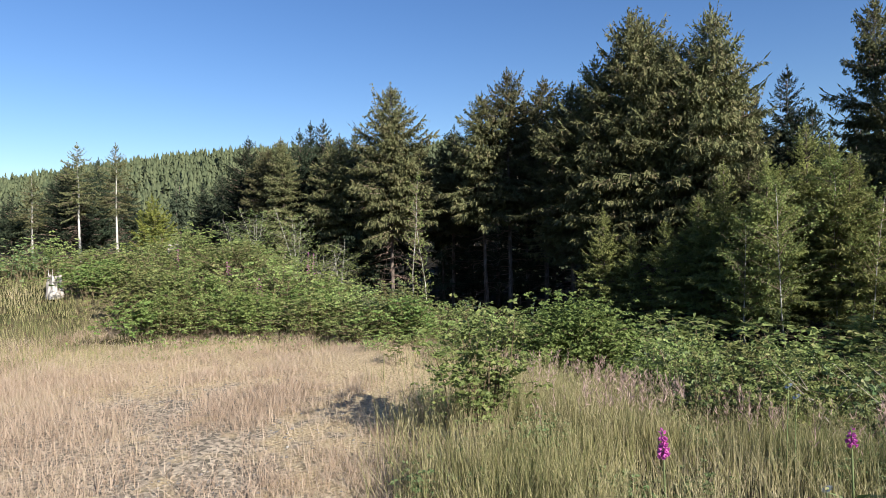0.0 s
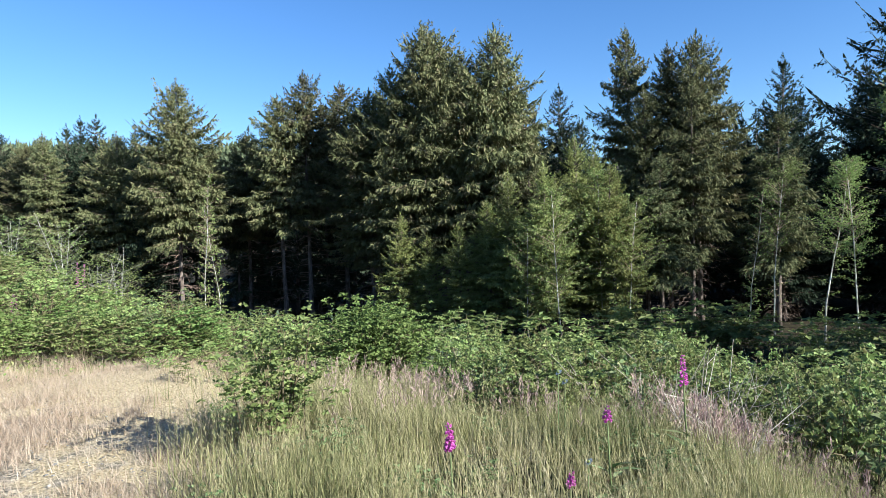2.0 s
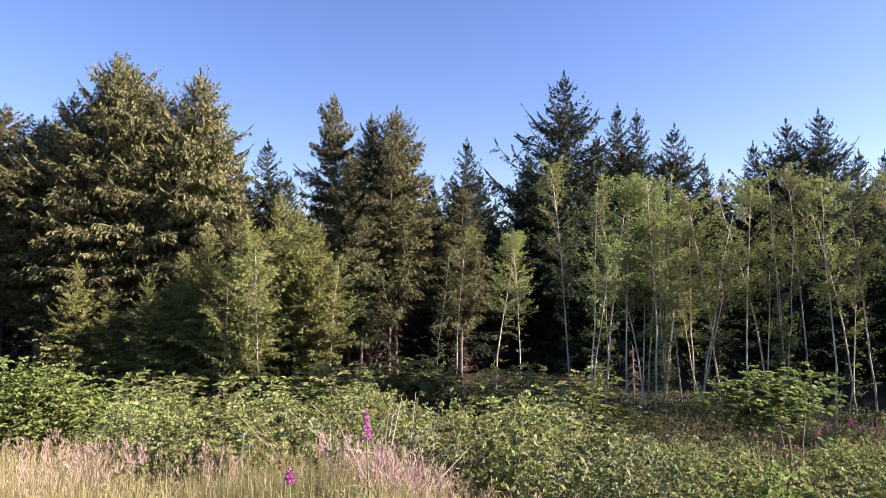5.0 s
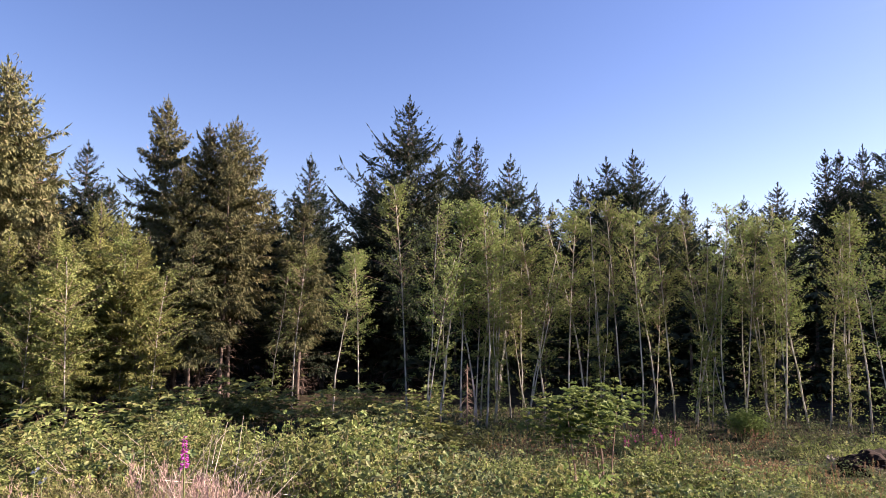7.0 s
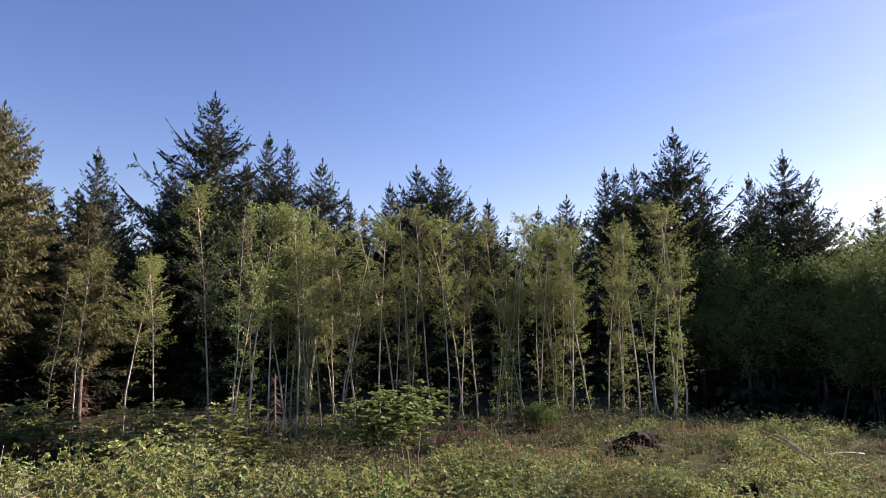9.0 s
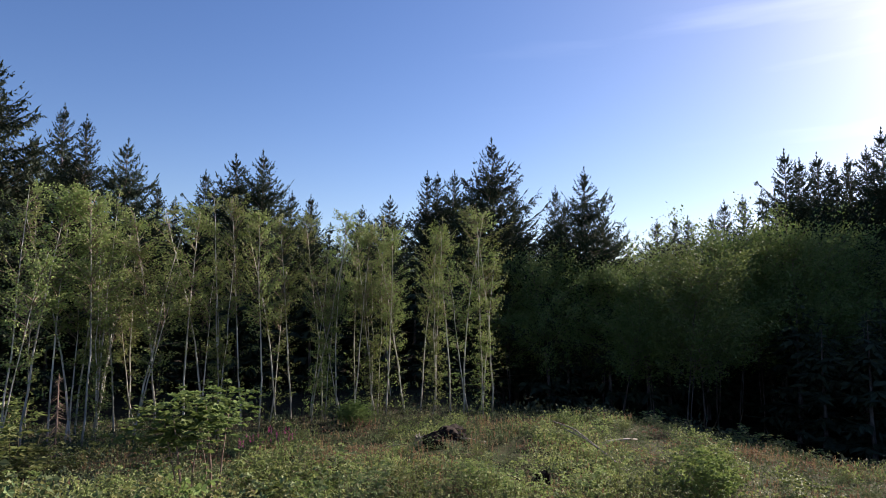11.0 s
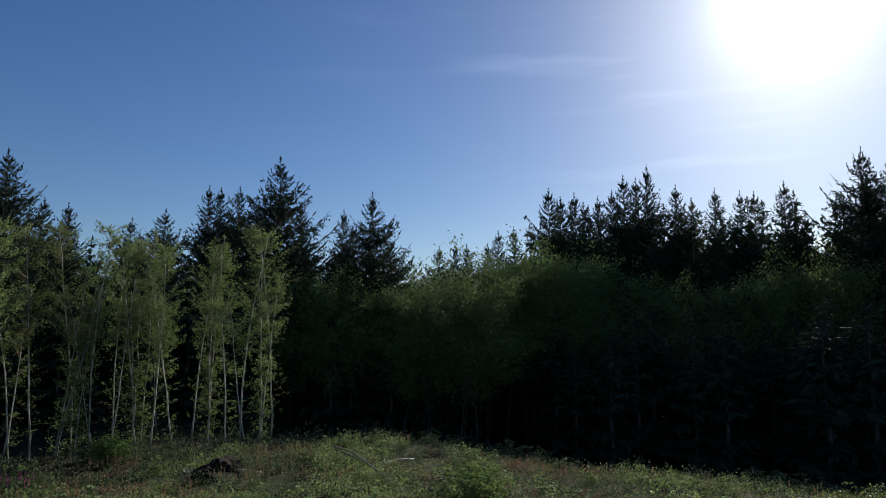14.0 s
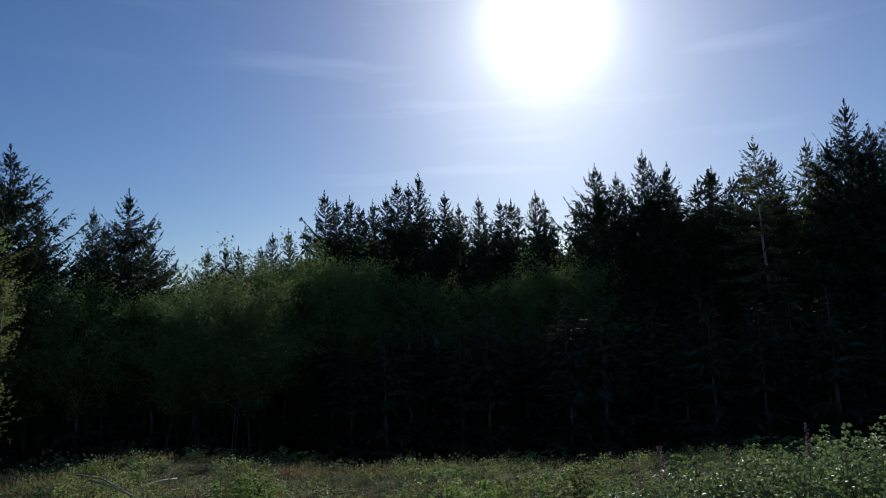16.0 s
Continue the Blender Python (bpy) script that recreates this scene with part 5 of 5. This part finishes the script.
def dead_conifer(az, d, high):
    rg = np.random.default_rng(19)
    x, y = pol(az, d)
    root = new("dead_spruce")
    root.location = (x, y, ground_z(x, y))
    t, b = Heap(), Heap()
    t.tube([(0, 0, 0), (0.03, 0, high * 0.5), (0.02, 0.02, high)], [0.04, 0.03, 0.008], 6)
    for i in range(90):
        h = high * rg.uniform(0.08, 0.97)
        a = rg.random() * 6.28
        ln = 0.75 * (1 - 0.75 * h / high) * rg.uniform(0.6, 1.2)
        b.spike((0.02, 0, h), (0.02 + ln * math.cos(a), ln * math.sin(a), h - ln * rg.uniform(0.3, 0.9)), 0.009)
    part("trunk", t.mesh("trunk", M_TWIG, True), root)
    tagged(part("branchwork", b.mesh("branchwork", M_TWIG), root, "bare drooping brown limbs"), kind="stuff")
    return tagged(root, "small dead spruce with bare drooping brown limbs", "tree")


dead_conifer(13.7, 21.5, 2.6)


def fern(x, y, size, seed, mat, label, erect=0.9):
    """A fern: arching fronds, each with paired leaflets."""
    rg = np.random.default_rng(seed)
    root = new("fern")
    root.location = (x, y, ground_z(x, y))
    for i in range(9):
        a = i * 2.4 + rg.normal(0, 0.3)
        ln = size * rg.uniform(0.75, 1.1)
        o = np.array([math.cos(a), math.sin(a), 0])
        s = np.linspace(0.12, 1, 16)
        p = o * (ln * 0.75 * s ** 1.3)[:, None] + np.array([0, 0, 1.0]) * (ln * erect * (s - 0.35 * s ** 3))[:, None]
        sd = np.array([-o[1], o[0], 0])
        h = Heap()
        w = ln * 0.2 * np.sin(np.pi * np.clip(s * 0.95 + 0.05, 0, 1)) + 0.012
        for sign in (-1, 1):
            h.leaves(p, sd * sign + o * 0.45 + rg.normal(0, 0.08, (16, 3)), np.tile((0, 0, 1.0), (16, 1)), w, 0.03 * size + 0.008)
        h.tube([(0, 0, 0), p[7], p[-1]], [0.005, 0.004, 0.001], 3)
        part("frond", h.mesh("frond", mat), root)
    return tagged(root, label, "fern", "ferns")


for i, (az, d, k) in enumerate(((-50.7, 11.0, 0.55), (-51.4, 11.2, 0.5), (-50.0, 10.8, 0.45), (-52.2, 11.6, 0.5), (-58.6, 14.2, 0.5))):
    fern(*pol(az, d), k, 150 + i, M_FERN, "yellow-green bracken tuft at the edge of the brambles", 1.1)
for i, (az, d, k) in enumerate(((109.3, 7.9, 0.9), (6.0, 6.6, 0.6), (44.9, 18.8, 0.6), (41.0, 13.0, 0.6), (49.0, 12.5, 0.5))):
    fern(*pol(az, d), k, 160 + i, M_HERB, "green fern among low growth", 1.0)


def broad_sapling(az, d, top):
    """A thin-stemmed maple sapling with a flat spray of big leaves at its top."""
    rg = np.random.default_rng(29)
    x, y = pol(az, d)
    z = ground_z(x, y)
    root = new("maple_sapling")
    root.location = (x, y, z)
    high = top - z
    leaf = Heap()
    for i in range(5):
        h = Heap()
        o = np.array([rg.normal(0, 0.3), rg.normal(0, 0.25), 0])
        tip = o * 1.6 + (0, 0, high * rg.uniform(0.75, 1.0))
        h.tube([o * 0.2, o * 0.7 + (0, 0, high * 0.5), tip], [0.014, 0.01, 0.005], 5)
        part("stem", h.mesh("stem", M_TWIG, True), root)
        for j in range(50):
            s = rg.uniform(0.82, 1.05)
            c = tip * s + rg.normal(0, 0.27, 3) * (1, 1, 0.4)
            a0 = rg.random() * 6.28
            tilt = rg.normal(0, 0.35, 3) + (0, 0, 1)
            q = rg.uniform(0.075, 0.13)
            a = a0 + np.array([-1.1, -0.55, 0, 0.55, 1.1])
            leaf.leaves(np.tile(c, (5, 1)), np.column_stack([np.cos(a), np.sin(a), np.full(5, -0.25)]), np.tile(tilt, (5, 1)), q * np.array([0.7, 0.9, 1.1, 0.9, 0.7]), q * 0.72)
    part("foliage", leaf.mesh("foliage", M_ELDER), root)
    return tagged(root, "thin maple sapling with big light green leaves", "sapling")


broad_sapling(23.2, 9.5, 0.5)
broad_sapling(25.4, 9.8, 0.66)


def road_stones():
    rg = np.random.default_rng(47)
    xy = scatter(rg, 1500, -84, -34, 2.8, 9.5, lambda a, d, x, y: 0.15 + cover(x, y)[0])
    h = Heap()
    base = np.array([(1, 0, 0), (-1, 0, 0), (0, 1, 0), (0, -1, 0), (0, 0, 1), (0.6, 0.6, 0.6), (-0.6, 0.5, 0.7), (0.5, -0.7, 0.6)])
    fs = [(0, 2, 5), (2, 4, 5), (4, 0, 5), (2, 1, 6), (1, 4, 6), (4, 2, 6), (0, 4, 7), (4, 3, 7), (3, 0, 7), (1, 3, 4)]
    for x, y in xy:
        r = rg.uniform(0.005, 0.016) * (1.6 if rg.random() < 0.05 else 1)
        a = rg.random() * 6.28
        v = base * (1, rg.uniform(0.6, 1), rg.uniform(0.4, 0.8)) * rg.uniform(0.8, 1.2, (8, 1)) * r
        c, s_ = math.cos(a), math.sin(a)
        v = np.column_stack([v[:, 0] * c - v[:, 1] * s_, v[:, 0] * s_ + v[:, 1] * c, v[:, 2]]) + (x, y, ground_z(x, y) + 0.006)
        h.put(v, fs)
    tagged(new("road_stones", h.mesh("road_stones", M_STONE)), "loose grey road stones on the lay-by", "stones", kind="stuff")


road_stones()


# ---------------------------------------------------------------- far wooded hill
def far_wood():
    rg = np.random.default_rng(51)
    heap = Heap()
    for i in range(4600):
        az, d = rg.uniform(-92, -44), math.sqrt(rg.uniform(150 ** 2, 490 ** 2))
        x, y = pol(az, d)
        h, r = rg.uniform(5.0, 10.0), rg.uniform(1.5, 2.6)
        z = ground_z(x, y)
        for tier in range(5):
            k = 7
            a = np.arange(k) * 6.283 / k + rg.random() * 2
            rr = r * (1 - 0.17 * tier) * rg.uniform(0.4, 1.25, k)
            low = z + h * (0.08 + 0.16 * tier)
            ring = np.column_stack([x + np.cos(a) * rr, y + np.sin(a) * rr, low + rg.normal(0, 0.55, k)])
            heap.put(np.vstack([ring, [(x + rg.normal(0, 0.25), y, z + h * (0.34 + 0.165 * tier))]]), [(j, (j + 1) % k, k) for j in range(k)])
    tagged(new("far_wood", heap.mesh("far_wood", M_HAZYWOOD, True)), "dense conifer plantation on the far hill", "woods", kind="stuff")


far_wood()

for root in (*KINDS, *ALDERS, *BRAMBLES, ELDER, SAPLING, HERBS):
    discard(root)
